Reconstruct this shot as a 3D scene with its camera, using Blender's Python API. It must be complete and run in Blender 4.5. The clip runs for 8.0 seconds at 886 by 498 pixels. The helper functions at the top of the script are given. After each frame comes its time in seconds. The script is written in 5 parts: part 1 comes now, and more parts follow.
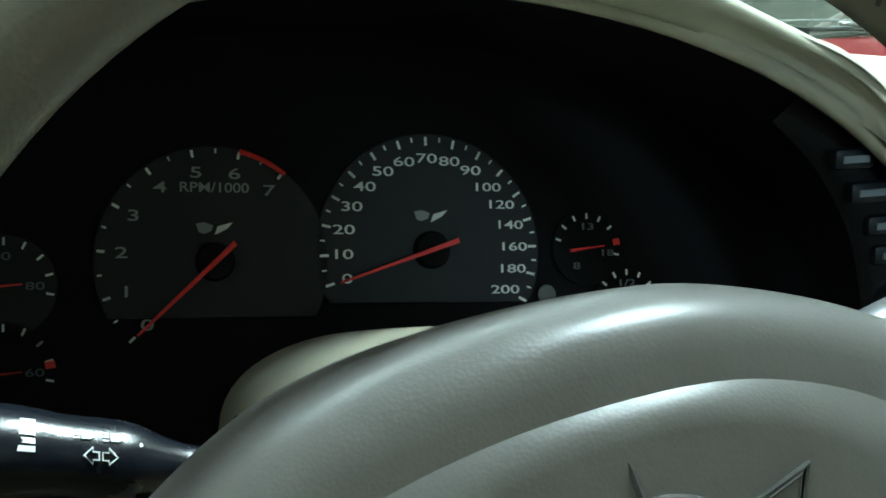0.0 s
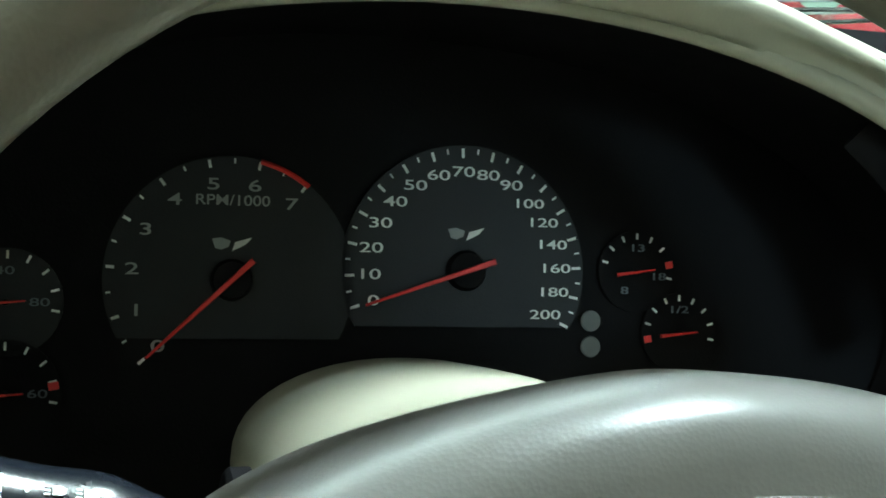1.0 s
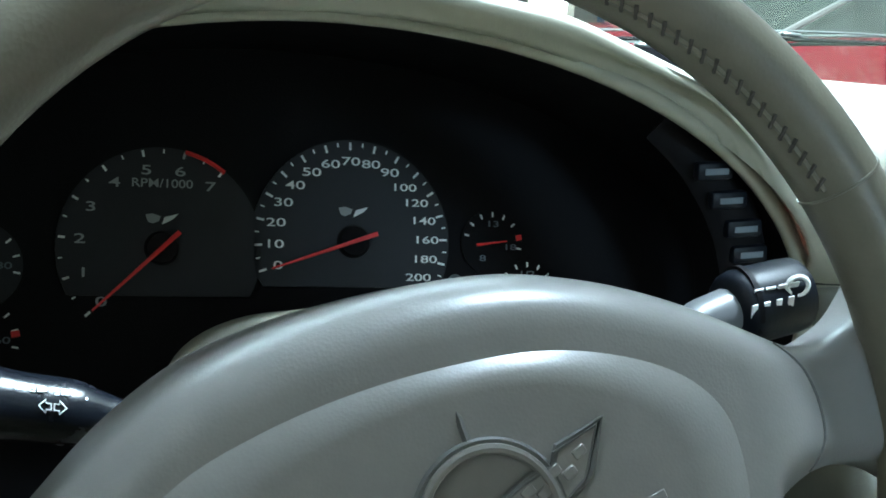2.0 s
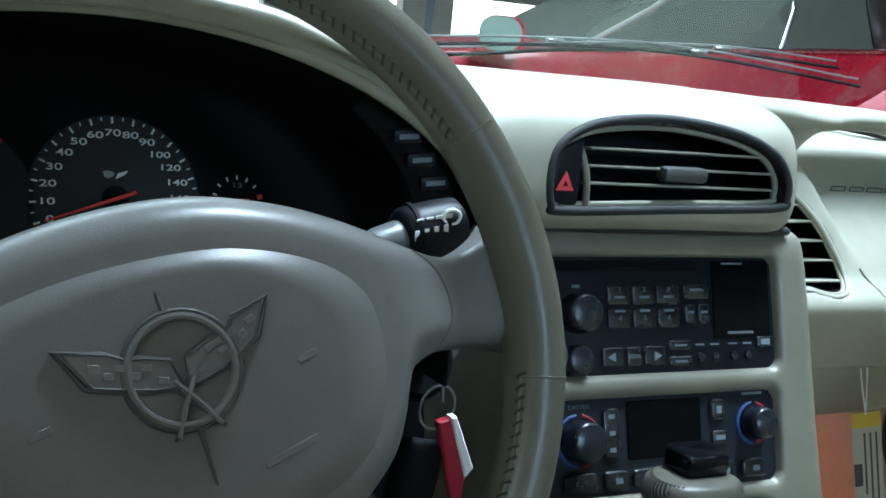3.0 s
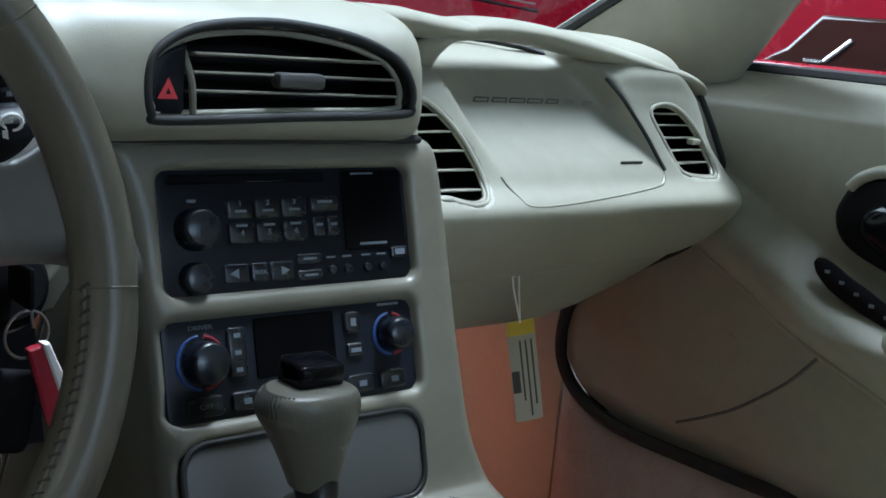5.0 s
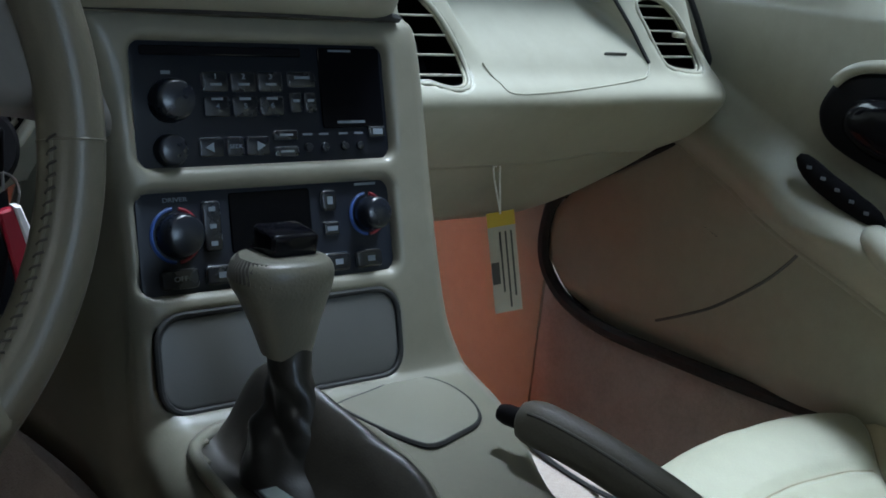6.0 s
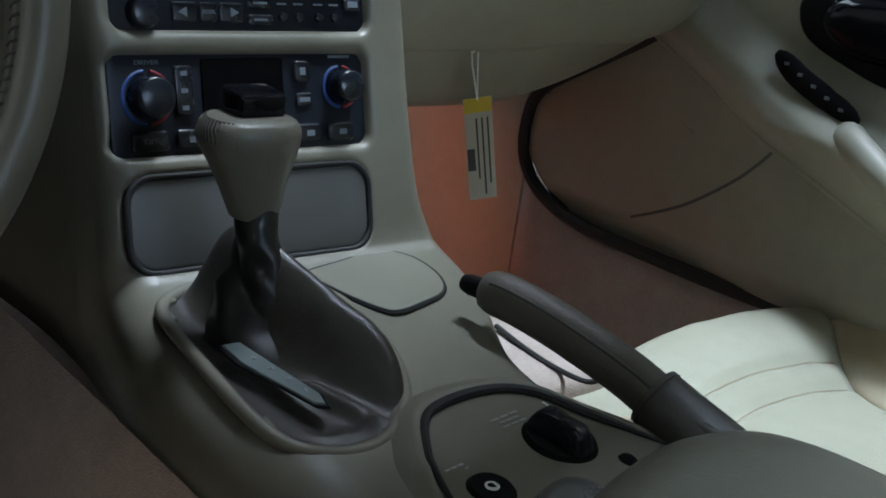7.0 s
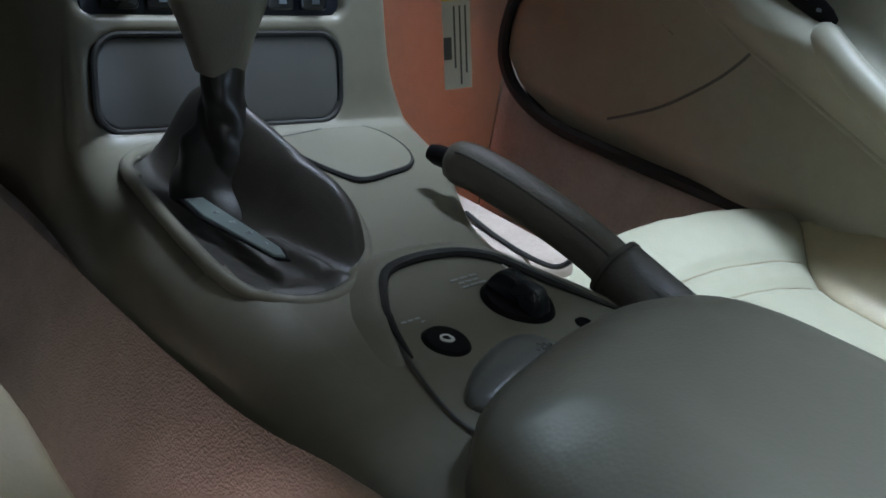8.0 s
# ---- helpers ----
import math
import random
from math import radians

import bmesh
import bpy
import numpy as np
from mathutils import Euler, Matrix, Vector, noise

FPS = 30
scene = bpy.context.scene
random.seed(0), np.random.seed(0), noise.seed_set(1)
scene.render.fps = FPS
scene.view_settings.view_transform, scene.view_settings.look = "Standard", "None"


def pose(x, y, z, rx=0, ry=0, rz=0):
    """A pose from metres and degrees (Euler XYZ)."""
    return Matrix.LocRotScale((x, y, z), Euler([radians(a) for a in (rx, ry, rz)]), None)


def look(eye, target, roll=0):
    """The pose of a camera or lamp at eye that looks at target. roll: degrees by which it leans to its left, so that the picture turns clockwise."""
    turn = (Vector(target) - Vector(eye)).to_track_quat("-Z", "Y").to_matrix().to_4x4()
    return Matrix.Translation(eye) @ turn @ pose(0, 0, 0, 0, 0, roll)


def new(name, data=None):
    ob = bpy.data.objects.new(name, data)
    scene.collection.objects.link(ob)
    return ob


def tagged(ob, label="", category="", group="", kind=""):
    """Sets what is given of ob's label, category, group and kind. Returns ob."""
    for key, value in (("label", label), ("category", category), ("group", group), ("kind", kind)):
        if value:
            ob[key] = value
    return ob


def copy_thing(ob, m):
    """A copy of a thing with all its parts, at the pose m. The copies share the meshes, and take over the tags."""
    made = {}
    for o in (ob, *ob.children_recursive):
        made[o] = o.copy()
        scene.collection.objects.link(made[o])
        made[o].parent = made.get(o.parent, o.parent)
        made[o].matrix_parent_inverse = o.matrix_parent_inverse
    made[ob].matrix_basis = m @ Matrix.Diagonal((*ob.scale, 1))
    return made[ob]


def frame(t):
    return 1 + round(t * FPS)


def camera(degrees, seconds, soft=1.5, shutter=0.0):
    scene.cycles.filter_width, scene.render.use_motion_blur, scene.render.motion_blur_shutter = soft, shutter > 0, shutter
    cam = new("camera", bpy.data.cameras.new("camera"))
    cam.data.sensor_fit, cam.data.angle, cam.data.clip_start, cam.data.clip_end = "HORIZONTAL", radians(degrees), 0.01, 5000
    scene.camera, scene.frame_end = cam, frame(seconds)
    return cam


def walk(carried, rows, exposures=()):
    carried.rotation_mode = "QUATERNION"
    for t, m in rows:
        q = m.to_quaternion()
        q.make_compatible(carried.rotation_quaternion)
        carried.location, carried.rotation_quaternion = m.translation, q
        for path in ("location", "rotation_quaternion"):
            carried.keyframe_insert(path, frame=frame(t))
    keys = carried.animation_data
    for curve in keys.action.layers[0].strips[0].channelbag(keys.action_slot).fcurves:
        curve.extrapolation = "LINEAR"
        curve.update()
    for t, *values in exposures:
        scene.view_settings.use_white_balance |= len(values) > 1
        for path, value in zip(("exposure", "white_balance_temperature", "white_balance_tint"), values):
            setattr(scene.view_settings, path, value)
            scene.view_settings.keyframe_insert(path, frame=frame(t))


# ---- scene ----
cam = camera(40, 8.0, soft=1.7)
walk(cam, [
    (0, look((-0.4927, -0.4089, 0.8936), (-0.1614, 0.5170, 0.7123), 4.01)),
    (0.5, look((-0.4672, -0.3824, 0.9081), (-0.1869, 0.5509, 0.6841), 4.95)),
    (1, look((-0.4617, -0.3759, 0.9127), (-0.1984, 0.5628, 0.6921), 5.00)),
    (1.2, look((-0.4661, -0.3795, 0.9108), (-0.1938, 0.5588, 0.6994), 5.18)),
    (2.3, look((-0.5016, -0.5495, 0.9118), (-0.1216, 0.3569, 0.7277), 5.37)),
    (2.5, look((-0.5084, -0.5891, 0.9132), (-0.1032, 0.3064, 0.7289), 5.43)),
    (3, look((-0.4869, -0.6353, 0.9062), (-0.0215, 0.2342, 0.7411), 5.66)),
    (3.5, look((-0.4349, -0.6442, 0.9051), (0.1040, 0.1842, 0.7529), 5.89)),
    (4, look((-0.4179, -0.6485, 0.9016), (0.1925, 0.1300, 0.7554), 5.88)),
    (4.2, look((-0.4172, -0.6466, 0.9038), (0.2135, 0.1142, 0.7509), 6.19)),
    (5.5, look((-0.4025, -0.6621, 0.8710), (0.2346, 0.0786, 0.6578), 5.05)),
    (6, look((-0.4014, -0.6660, 0.8595), (0.2392, 0.0606, 0.6112), 5.94)),
    (6.5, look((-0.4006, -0.6785, 0.8487), (0.2392, 0.0366, 0.5673), 6.94)),
    (7, look((-0.3986, -0.6907, 0.8367), (0.2402, 0.0126, 0.5250), 7.79)),
    (7.5, look((-0.3969, -0.7043, 0.8178), (0.2424, -0.0116, 0.4839), 8.68)),
    (8, look((-0.3950, -0.7130, 0.8031), (0.2469, -0.0364, 0.4422), 10.04)),
], exposures=[(0, 1.18, 6150, -5), (0.5, 1.34, 6150, -4), (1.0, 1.68, 6350, -3), (1.2, 1.66, 6250, -2), (2.5, 1.50, 5500, 7), (3.0, 0.96, 5600, 8), (3.5, 0.42, 5800, 14), (4.2, 0.15, 5850, 18), (5.5, 0.42, 5800, 14), (6.5, 0.18, 5850, 16), (7.2, 0.13, 5900, 17), (8, 0.20, 5850, 17)])


# ---- light ----
world = bpy.data.worlds.new("world")
scene.world = world
world.use_nodes = True
wn = world.node_tree
sky = wn.nodes.new("ShaderNodeTexSky")
sky.sky_type, sky.sun_disc, sky.sun_elevation, sky.sun_rotation = "NISHITA", False, radians(40), radians(-30)
wn.links.new(sky.outputs[0], wn.nodes["Background"].inputs[0])
wn.nodes["Background"].inputs[1].default_value = 0.06


def lamp(name, kind, energy, colour, m, **settings):
    data = bpy.data.lights.new(name, kind)
    data.energy, data.color = energy, colour
    if "size" in settings:
        data.shape, data.size, data.size_y = "RECTANGLE", settings["size"], settings["size_y"]
    if "radius" in settings:
        data.shadow_soft_size = settings["radius"]
    ob = new(name, data)
    ob.matrix_world = m
    return ob


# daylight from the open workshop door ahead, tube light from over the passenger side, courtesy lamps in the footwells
lamp("door_daylight", "AREA", 250, (0.80, 0.96, 1.0), look((-0.6, 4.6, 3.4), (0.0, 0.2, 0.85)), size=4.5, size_y=2.0)
lamp("shop_tubes_over_roof", "AREA", 44, (0.68, 0.87, 1.0), look((0.60, -0.95, 3.8), (0.3, -0.1, 0.7)), size=0.7, size_y=0.3)
# added fill for the seat side, stands for no seen fitting
lamp("side_fill", "AREA", 10, (0.90, 1.0, 0.95), look((2.00, -0.75, 3.60), (0.3, -0.35, 0.5)), size=1.4, size_y=0.35)
lamp("shop_tubes_front", "AREA", 190, (0.82, 0.95, 1.0), look((0.85, 0.0, 3.9), (0.25, 0.0, 0.8)), size=1.3, size_y=0.35)
# added fill from behind for surfaces facing rearward, no window there
lamp("rear_fill", "AREA", 17, (0.62, 0.84, 1.0), look((0.05, -3.5, 1.75), (0.15, 0.0, 0.78)), size=0.8, size_y=0.4)
# weak fill added at the left for wheel rim and console
lamp("left_fill", "AREA", 4.5, (0.92, 0.97, 0.88), look((-2.2, -1.2, 2.0), (-0.2, -0.15, 0.7)), size=0.9, size_y=0.4)
foot = lamp("courtesy_lamp_passenger", "SPOT", 4.8, (1.0, 0.34, 0.21), look((0.27, 0.22, 0.606), (0.34, 0.46, 0.44)), radius=0.015)
foot.data.spot_size, foot.data.spot_blend = radians(125), 0.7
sill_lamp = lamp("courtesy_lamp_driver", "SPOT", 2.9, (1.0, 0.76, 0.72), look((-0.170, -0.52, 0.475), (-0.122, -0.37, 0.395)), radius=0.02)
sill_lamp.data.spot_size, sill_lamp.data.spot_blend = radians(88), 0.8


# ---- materials ----
def mat(name, colour, rough=0.6, metal=0.0, var=0.12, scale=6.0, grain=900.0, bump=0.07, dist=0.0006, emit=None, spec=0.5, coat=0.0):
    m = bpy.data.materials.new(name)
    m.use_nodes = True
    nt, b = m.node_tree, m.node_tree.nodes["Principled BSDF"]
    b.inputs["Roughness"].default_value, b.inputs["Metallic"].default_value = rough, metal
    b.inputs["Specular IOR Level"].default_value, b.inputs["Coat Weight"].default_value = spec, coat
    coords = nt.nodes.new("ShaderNodeTexCoord")
    big = nt.nodes.new("ShaderNodeTexNoise")
    big.inputs["Scale"].default_value, big.inputs["Detail"].default_value = scale, 6.0
    nt.links.new(coords.outputs["Object"], big.inputs["Vector"])
    ramp = nt.nodes.new("ShaderNodeMix")
    ramp.data_type = "RGBA"
    ramp.inputs["A"].default_value = (*[c * (1 - var) for c in colour], 1)
    ramp.inputs["B"].default_value = (*[min(1, c * (1 + var)) for c in colour], 1)
    worn = nt.nodes.new("ShaderNodeTexNoise")
    worn.inputs["Scale"].default_value, worn.inputs["Detail"].default_value, worn.inputs["Roughness"].default_value = scale * 8, 5.0, 0.7
    nt.links.new(coords.outputs["Object"], worn.inputs["Vector"])
    both = nt.nodes.new("ShaderNodeMath")
    both.operation = "ADD"
    nt.links.new(big.outputs["Fac"], both.inputs[0]), nt.links.new(worn.outputs["Fac"], both.inputs[1])
    spread = nt.nodes.new("ShaderNodeMapRange")
    spread.inputs["From Min"].default_value, spread.inputs["From Max"].default_value = 0.5, 1.5
    nt.links.new(both.outputs[0], spread.inputs["Value"])
    nt.links.new(spread.outputs["Result"], ramp.inputs["Factor"])
    nt.links.new(ramp.outputs["Result"], b.inputs["Base Color"])
    if bump:
        fine = nt.nodes.new("ShaderNodeTexVoronoi")
        fine.inputs["Scale"].default_value = grain
        nt.links.new(coords.outputs["Object"], fine.inputs["Vector"])
        bm = nt.nodes.new("ShaderNodeBump")
        bm.inputs["Strength"].default_value, bm.inputs["Distance"].default_value = bump, dist
        nt.links.new(fine.outputs["Distance"], bm.inputs["Height"])
        nt.links.new(bm.outputs["Normal"], b.inputs["Normal"])
    if var:
        add = nt.nodes.new("ShaderNodeMapRange")
        add.inputs["To Min"].default_value, add.inputs["To Max"].default_value = max(0, rough - 0.07), min(1, rough + 0.10)
        nt.links.new(spread.outputs["Result"], add.inputs["Value"])
        nt.links.new(add.outputs["Result"], b.inputs["Roughness"])
    if emit:
        b.inputs["Emission Color"].default_value, b.inputs["Emission Strength"].default_value = (*colour, 1), emit
    return m


VINYL = mat("beige_vinyl", (0.292, 0.280, 0.218), 0.45, var=0.13)
VINYL_DARK = mat("taupe_console_plastic", (0.160, 0.151, 0.115), 0.38, var=0.17)
LEATHER = mat("taupe_wheel_leather", (0.152, 0.141, 0.106), 0.36, var=0.15, grain=600, bump=0.12)
PAD = mat("wheel_pad_vinyl", (0.214, 0.207, 0.200), 0.33, var=0.11)
SEAT = mat("cream_seat_leather", (0.33, 0.323, 0.238), 0.42, var=0.08, grain=420, bump=0.25)
SEATTAN = mat("tan_seat_leather", (0.40, 0.345, 0.23), 0.42, var=0.12, grain=420, bump=0.2)
SEATSEAM = mat("seat_seam", (0.26, 0.22, 0.15), 0.6, var=0.1)
BLACK = mat("black_plastic", (0.0052, 0.0048, 0.0058), 0.6, var=0.2, spec=0.10)
GLOSS = mat("gloss_black", (0.004, 0.004, 0.006), 0.12, var=0.0, bump=0, spec=0.2)
DISPLAY = mat("display_black", (0.0025, 0.0025, 0.0035), 0.15, var=0.0, bump=0, spec=0.06)
EDGE = mat("button_edge", (0.035, 0.043, 0.058), 0.25, var=0.0, bump=0)
KNOB = mat("knob_black", (0.008, 0.010, 0.015), 0.26, var=0.1, spec=0.5)
BUTTON = mat("button_black", (0.0062, 0.0076, 0.0112), 0.24, var=0.1, spec=0.5)
SATIN = mat("radio_black", (0.0050, 0.0066, 0.0108), 0.42, var=0.2, spec=0.2)
DIAL = mat("dial_face", (0.017, 0.0175, 0.021), 0.45, var=0.25, spec=0.25)
DIMPRINT = mat("dim_dial_print", (0.34, 0.35, 0.36), 0.6, var=0.1, bump=0)
WHITE = mat("dial_print", (0.85, 0.87, 0.87), 0.6, var=0.0, bump=0)
GREYPRINT = mat("button_print", (0.135, 0.16, 0.19), 0.6, var=0.0, bump=0)
RED = mat("needle_red", (0.75, 0.03, 0.03), 0.4, var=0.0, bump=0)
HAZARD = mat("hazard_red", (0.75, 0.05, 0.07), 0.4, var=0.0, bump=0)
BLUE = mat("temperature_blue", (0.02, 0.06, 0.22), 0.5, var=0.0, bump=0)
DULLRED = mat("temperature_red", (0.25, 0.02, 0.03), 0.5, var=0.0, bump=0)
CHROME = mat("chrome", (0.75, 0.76, 0.78), 0.18, 1.0, var=0.05, bump=0)
STEEL = mat("dull_steel", (0.32, 0.32, 0.32), 0.35, 1.0, var=0.1, bump=0)
CARPET = mat("beige_carpet", (0.36, 0.30, 0.26), 0.95, var=0.2, scale=30, grain=700, bump=0.45, dist=0.0012, spec=0.1)
SEAL = mat("rubber_seal", (0.012, 0.012, 0.012), 0.7, var=0.1)
CARRED = mat("red_car_paint", (0.26, 0.004, 0.016), 0.25, var=0.03, bump=0, coat=0.8)
CARGLASS = mat("dark_car_glass", (0.055, 0.063, 0.052), 0.2, var=0.12, scale=2.5, bump=0, spec=0.12)
MOULD = mat("moulded_mark_vinyl", (0.27, 0.27, 0.25), 0.5, var=0.0)
# dark tone for joints, and for shade painted into moulded grooves
GROOVE = mat("joint_and_groove_shade", (0.10, 0.10, 0.098), 0.6, var=0.0)
STITCH = mat("stitch_thread", (0.07, 0.065, 0.055), 0.7, var=0.0)
PAPER = mat("tag_paper", (0.40, 0.39, 0.33), 0.7, var=0.06)
YELLOW = mat("tag_yellow", (0.55, 0.40, 0.03), 0.6, var=0.05, bump=0)
INK = mat("tag_ink", (0.05, 0.05, 0.05), 0.7, var=0.0, bump=0)
WALLGREY = mat("grey_workshop_paint", (0.13, 0.13, 0.122), 0.8, var=0.06, scale=2, grain=60, dist=0.002)
CONCRETE = mat("concrete_floor", (0.20, 0.195, 0.185), 0.6, var=0.15, scale=1.5, grain=80, dist=0.001)
LITSKY = mat("daylight_panel", (0.95, 1.0, 0.92), 0.9, var=0.0, bump=0, emit=2.5)
POST = mat("painted_post", (0.18, 0.17, 0.15), 0.6, var=0.15)
# cream paint; the sunlight on it is put in as emission
CREAM_GLOW = mat("glowing_cream_panel", (0.75, 0.70, 0.50), 0.7, var=0.08, emit=0.9)
POSTBLUE = mat("blue_post", (0.05, 0.10, 0.16), 0.5, var=0.1)
TUBE = mat("tube_glow", (0.97, 1.0, 0.94), 0.5, var=0.0, bump=0, emit=1.8)


def glass(name, gloss, tint=(1, 1, 1)):
    m = bpy.data.materials.new(name)
    m.use_nodes = True
    nt = m.node_tree
    nt.nodes.remove(nt.nodes["Principled BSDF"])
    a, g, mix = nt.nodes.new("ShaderNodeBsdfTransparent"), nt.nodes.new("ShaderNodeBsdfGlossy"), nt.nodes.new("ShaderNodeMixShader")
    a.inputs["Color"].default_value, g.inputs["Roughness"].default_value = (*tint, 1), 0.03
    mix.inputs[0].default_value = gloss
    nt.links.new(a.outputs[0], mix.inputs[1]), nt.links.new(g.outputs[0], mix.inputs[2])
    nt.links.new(mix.outputs[0], nt.nodes["Material Output"].inputs["Surface"])
    return m


DARKPANE = mat("dark_pane", (0.012, 0.013, 0.012), 0.4, var=0.1, bump=0, spec=0.15)
WIPER = mat("wiper_grey", (0.22, 0.23, 0.22), 0.3, 0.7, var=0.1, bump=0)
GLASS = glass("windscreen_glass", 0.07, (0.93, 0.97, 0.94))


# ---- shape helpers ----
def basis(o, ex, ey, ez):
    m = Matrix.Identity(4)
    for n, v in enumerate((ex, ey, ez, o)):
        m.col[n][:3] = v
    return m


def part(name, bm, material, parent=None, label="", m=None, smooth=True, angle=40):
    """One mesh object, under a thing or on its own."""
    me = bpy.data.meshes.new(name)
    if m is not None:
        bm.transform(m)
    bmesh.ops.recalc_face_normals(bm, faces=bm.faces)
    bm.to_mesh(me)
    bm.free()
    me.materials.append(material)
    if smooth:
        me.shade_smooth()
        if angle:
            me.set_sharp_from_angle(angle=radians(angle))
    ob = new(name, me)
    ob.parent = parent
    if label:
        ob["label"] = label
    return ob


def thing(name, label, category, group="", kind="", at=(0, 0, 0)):
    ob = new(name)
    ob.empty_display_size = 0.05
    return tagged(ob, label, category, group, kind)


def catmull(ctrl, n):
    """n points on a smooth curve through ctrl, an array of points or of rows of points."""
    c = np.asarray(ctrl, float)
    u = np.linspace(0, len(c) - 1, n)
    i = np.minimum(u.astype(int), len(c) - 2)
    t = (u - i).reshape(-1, *([1] * (c.ndim - 1)))
    a, b, d, e = c[np.maximum(i - 1, 0)], c[i], c[i + 1], c[np.minimum(i + 2, len(c) - 1)]
    return 0.5 * (2 * b + (d - a) * t + (2 * a - 5 * b + 4 * d - e) * t**2 + (3 * b - a - 3 * d + e) * t**3)


def sheet(p, keep=None, closed_u=False, closed_v=False):
    """A grid of quads through the points p[u][v]; keep(centre) tells which faces stay."""
    bm = bmesh.new()
    vs = [[bm.verts.new(q) for q in row] for row in p]
    nu, nv = len(p), len(p[0])
    for a in range(nu if closed_u else nu - 1):
        for b in range(nv if closed_v else nv - 1):
            f = [vs[a][b], vs[(a + 1) % nu][b], vs[(a + 1) % nu][(b + 1) % nv], vs[a][(b + 1) % nv]]
            if keep is None or keep(sum((v.co for v in f), Vector()) / 4):
                bm.faces.new(f)
    bmesh.ops.delete(bm, geom=[v for v in bm.verts if not v.link_faces], context="VERTS")
    return bm


def thick(ob, t, offset=-1):
    s = ob.modifiers.new("thickness", "SOLIDIFY")
    s.thickness, s.offset = t, offset
    return ob


def tube(path, r, n=12, closed=False, squash=None):
    """A swept tube; r a number or one for each point. squash: (axis, factor) flattens the section."""
    pts = [Vector(q) for q in path]
    rs = r if isinstance(r, (list, tuple, np.ndarray)) else [r] * len(pts)
    bm, rings, side = bmesh.new(), [], None
    for k, q in enumerate(pts):
        a = pts[k - 1] if (k or closed) else q
        b = pts[(k + 1) % len(pts)] if (k < len(pts) - 1 or closed) else q
        t = (b - a).normalized()
        if side is None:
            side = t.orthogonal().normalized()
        side = (side - t * side.dot(t)).normalized()
        up = t.cross(side)
        ring = []
        for j in range(n):
            o = (side * math.cos(2 * math.pi * j / n) + up * math.sin(2 * math.pi * j / n)) * rs[k]
            if squash:
                ax = Vector(squash[0])
                o -= ax * o.dot(ax) * (1 - squash[1])
            ring.append(bm.verts.new(q + o))
        rings.append(ring)
    for k in range(len(rings) if closed else len(rings) - 1):
        a, b = rings[k], rings[(k + 1) % len(rings)]
        shift = 0
        if closed and k == len(rings) - 1:
            shift = min(range(n), key=lambda s: (a[0].co - b[s].co).length)
        for j in range(n):
            bm.faces.new((a[j], a[(j + 1) % n], b[(j + 1 + shift) % n], b[(j + shift) % n]))
    if not closed:
        bm.faces.new(rings[0]), bm.faces.new(rings[-1])
    return bm


def rbox(sx, sy, sz, bevel=0.0, seg=2, m=None):
    bm = bmesh.new()
    bmesh.ops.create_cube(bm, size=1, matrix=Matrix.Diagonal((sx, sy, sz, 1)))
    if bevel:
        bmesh.ops.bevel(bm, geom=bm.edges[:], offset=bevel, segments=seg, profile=0.5, affect="EDGES")
    if m is not None:
        bm.transform(m)
    return bm


def prism(outline, depth, bevel=0.0, seg=2, m=None, both=False):
    """A polygon in x, y, pushed out to z = depth, its front edge rounded."""
    bm = bmesh.new()
    f = bm.faces.new([bm.verts.new((x, y, 0)) for x, y in outline])
    top = bmesh.ops.extrude_face_region(bm, geom=[f])["geom"]
    bmesh.ops.translate(bm, vec=(0, 0, depth), verts=[v for v in top if isinstance(v, bmesh.types.BMVert)])
    if bevel:
        front = [e for e in bm.edges if all(abs(v.co.z - depth) < 1e-7 for v in e.verts) or (both and all(abs(v.co.z) < 1e-7 for v in e.verts))]
        bmesh.ops.bevel(bm, geom=front, offset=bevel, segments=seg, profile=0.5, affect="EDGES")
    if m is not None:
        bm.transform(m)
    return bm


def rrect(w, h, r, n=5, cx=0.0, cy=0.0):
    out = []
    for k, (sx, sy) in enumerate(((1, 1), (-1, 1), (-1, -1), (1, -1))):
        for j in range(n + 1):
            a = math.pi / 2 * (k + j / n)
            out.append((cx + sx * (w / 2 - r) + r * math.cos(a), cy + sy * (h / 2 - r) + r * math.sin(a)))
    return out


def disc(r, n=32, cx=0.0, cy=0.0):
    return [(cx + r * math.cos(2 * math.pi * k / n), cy + r * math.sin(2 * math.pi * k / n)) for k in range(n)]


def lathe(profile, n=32, m=None):
    """A turned body: profile of (radius, height) round z."""
    return_m = m if m is not None else Matrix.Identity(4)
    p = [[(r * math.cos(2 * math.pi * k / n), r * math.sin(2 * math.pi * k / n), h) for k in range(n)] for r, h in profile]
    bm = sheet(p, closed_v=True)
    bmesh.ops.holes_fill(bm, edges=[e for e in bm.edges if len(e.link_faces) == 1], sides=0)
    bm.transform(return_m)
    return bm


def smooth_loop(pts, n=64):
    """A closed smooth outline through points."""
    c = np.asarray(pts, float)
    c = np.concatenate([c[-2:], c, c[:3]])
    k = len(pts)
    return catmull(c, (len(c) - 1) * n + 1)[2 * n : (2 + k) * n][:: max(1, k * n // 96)]


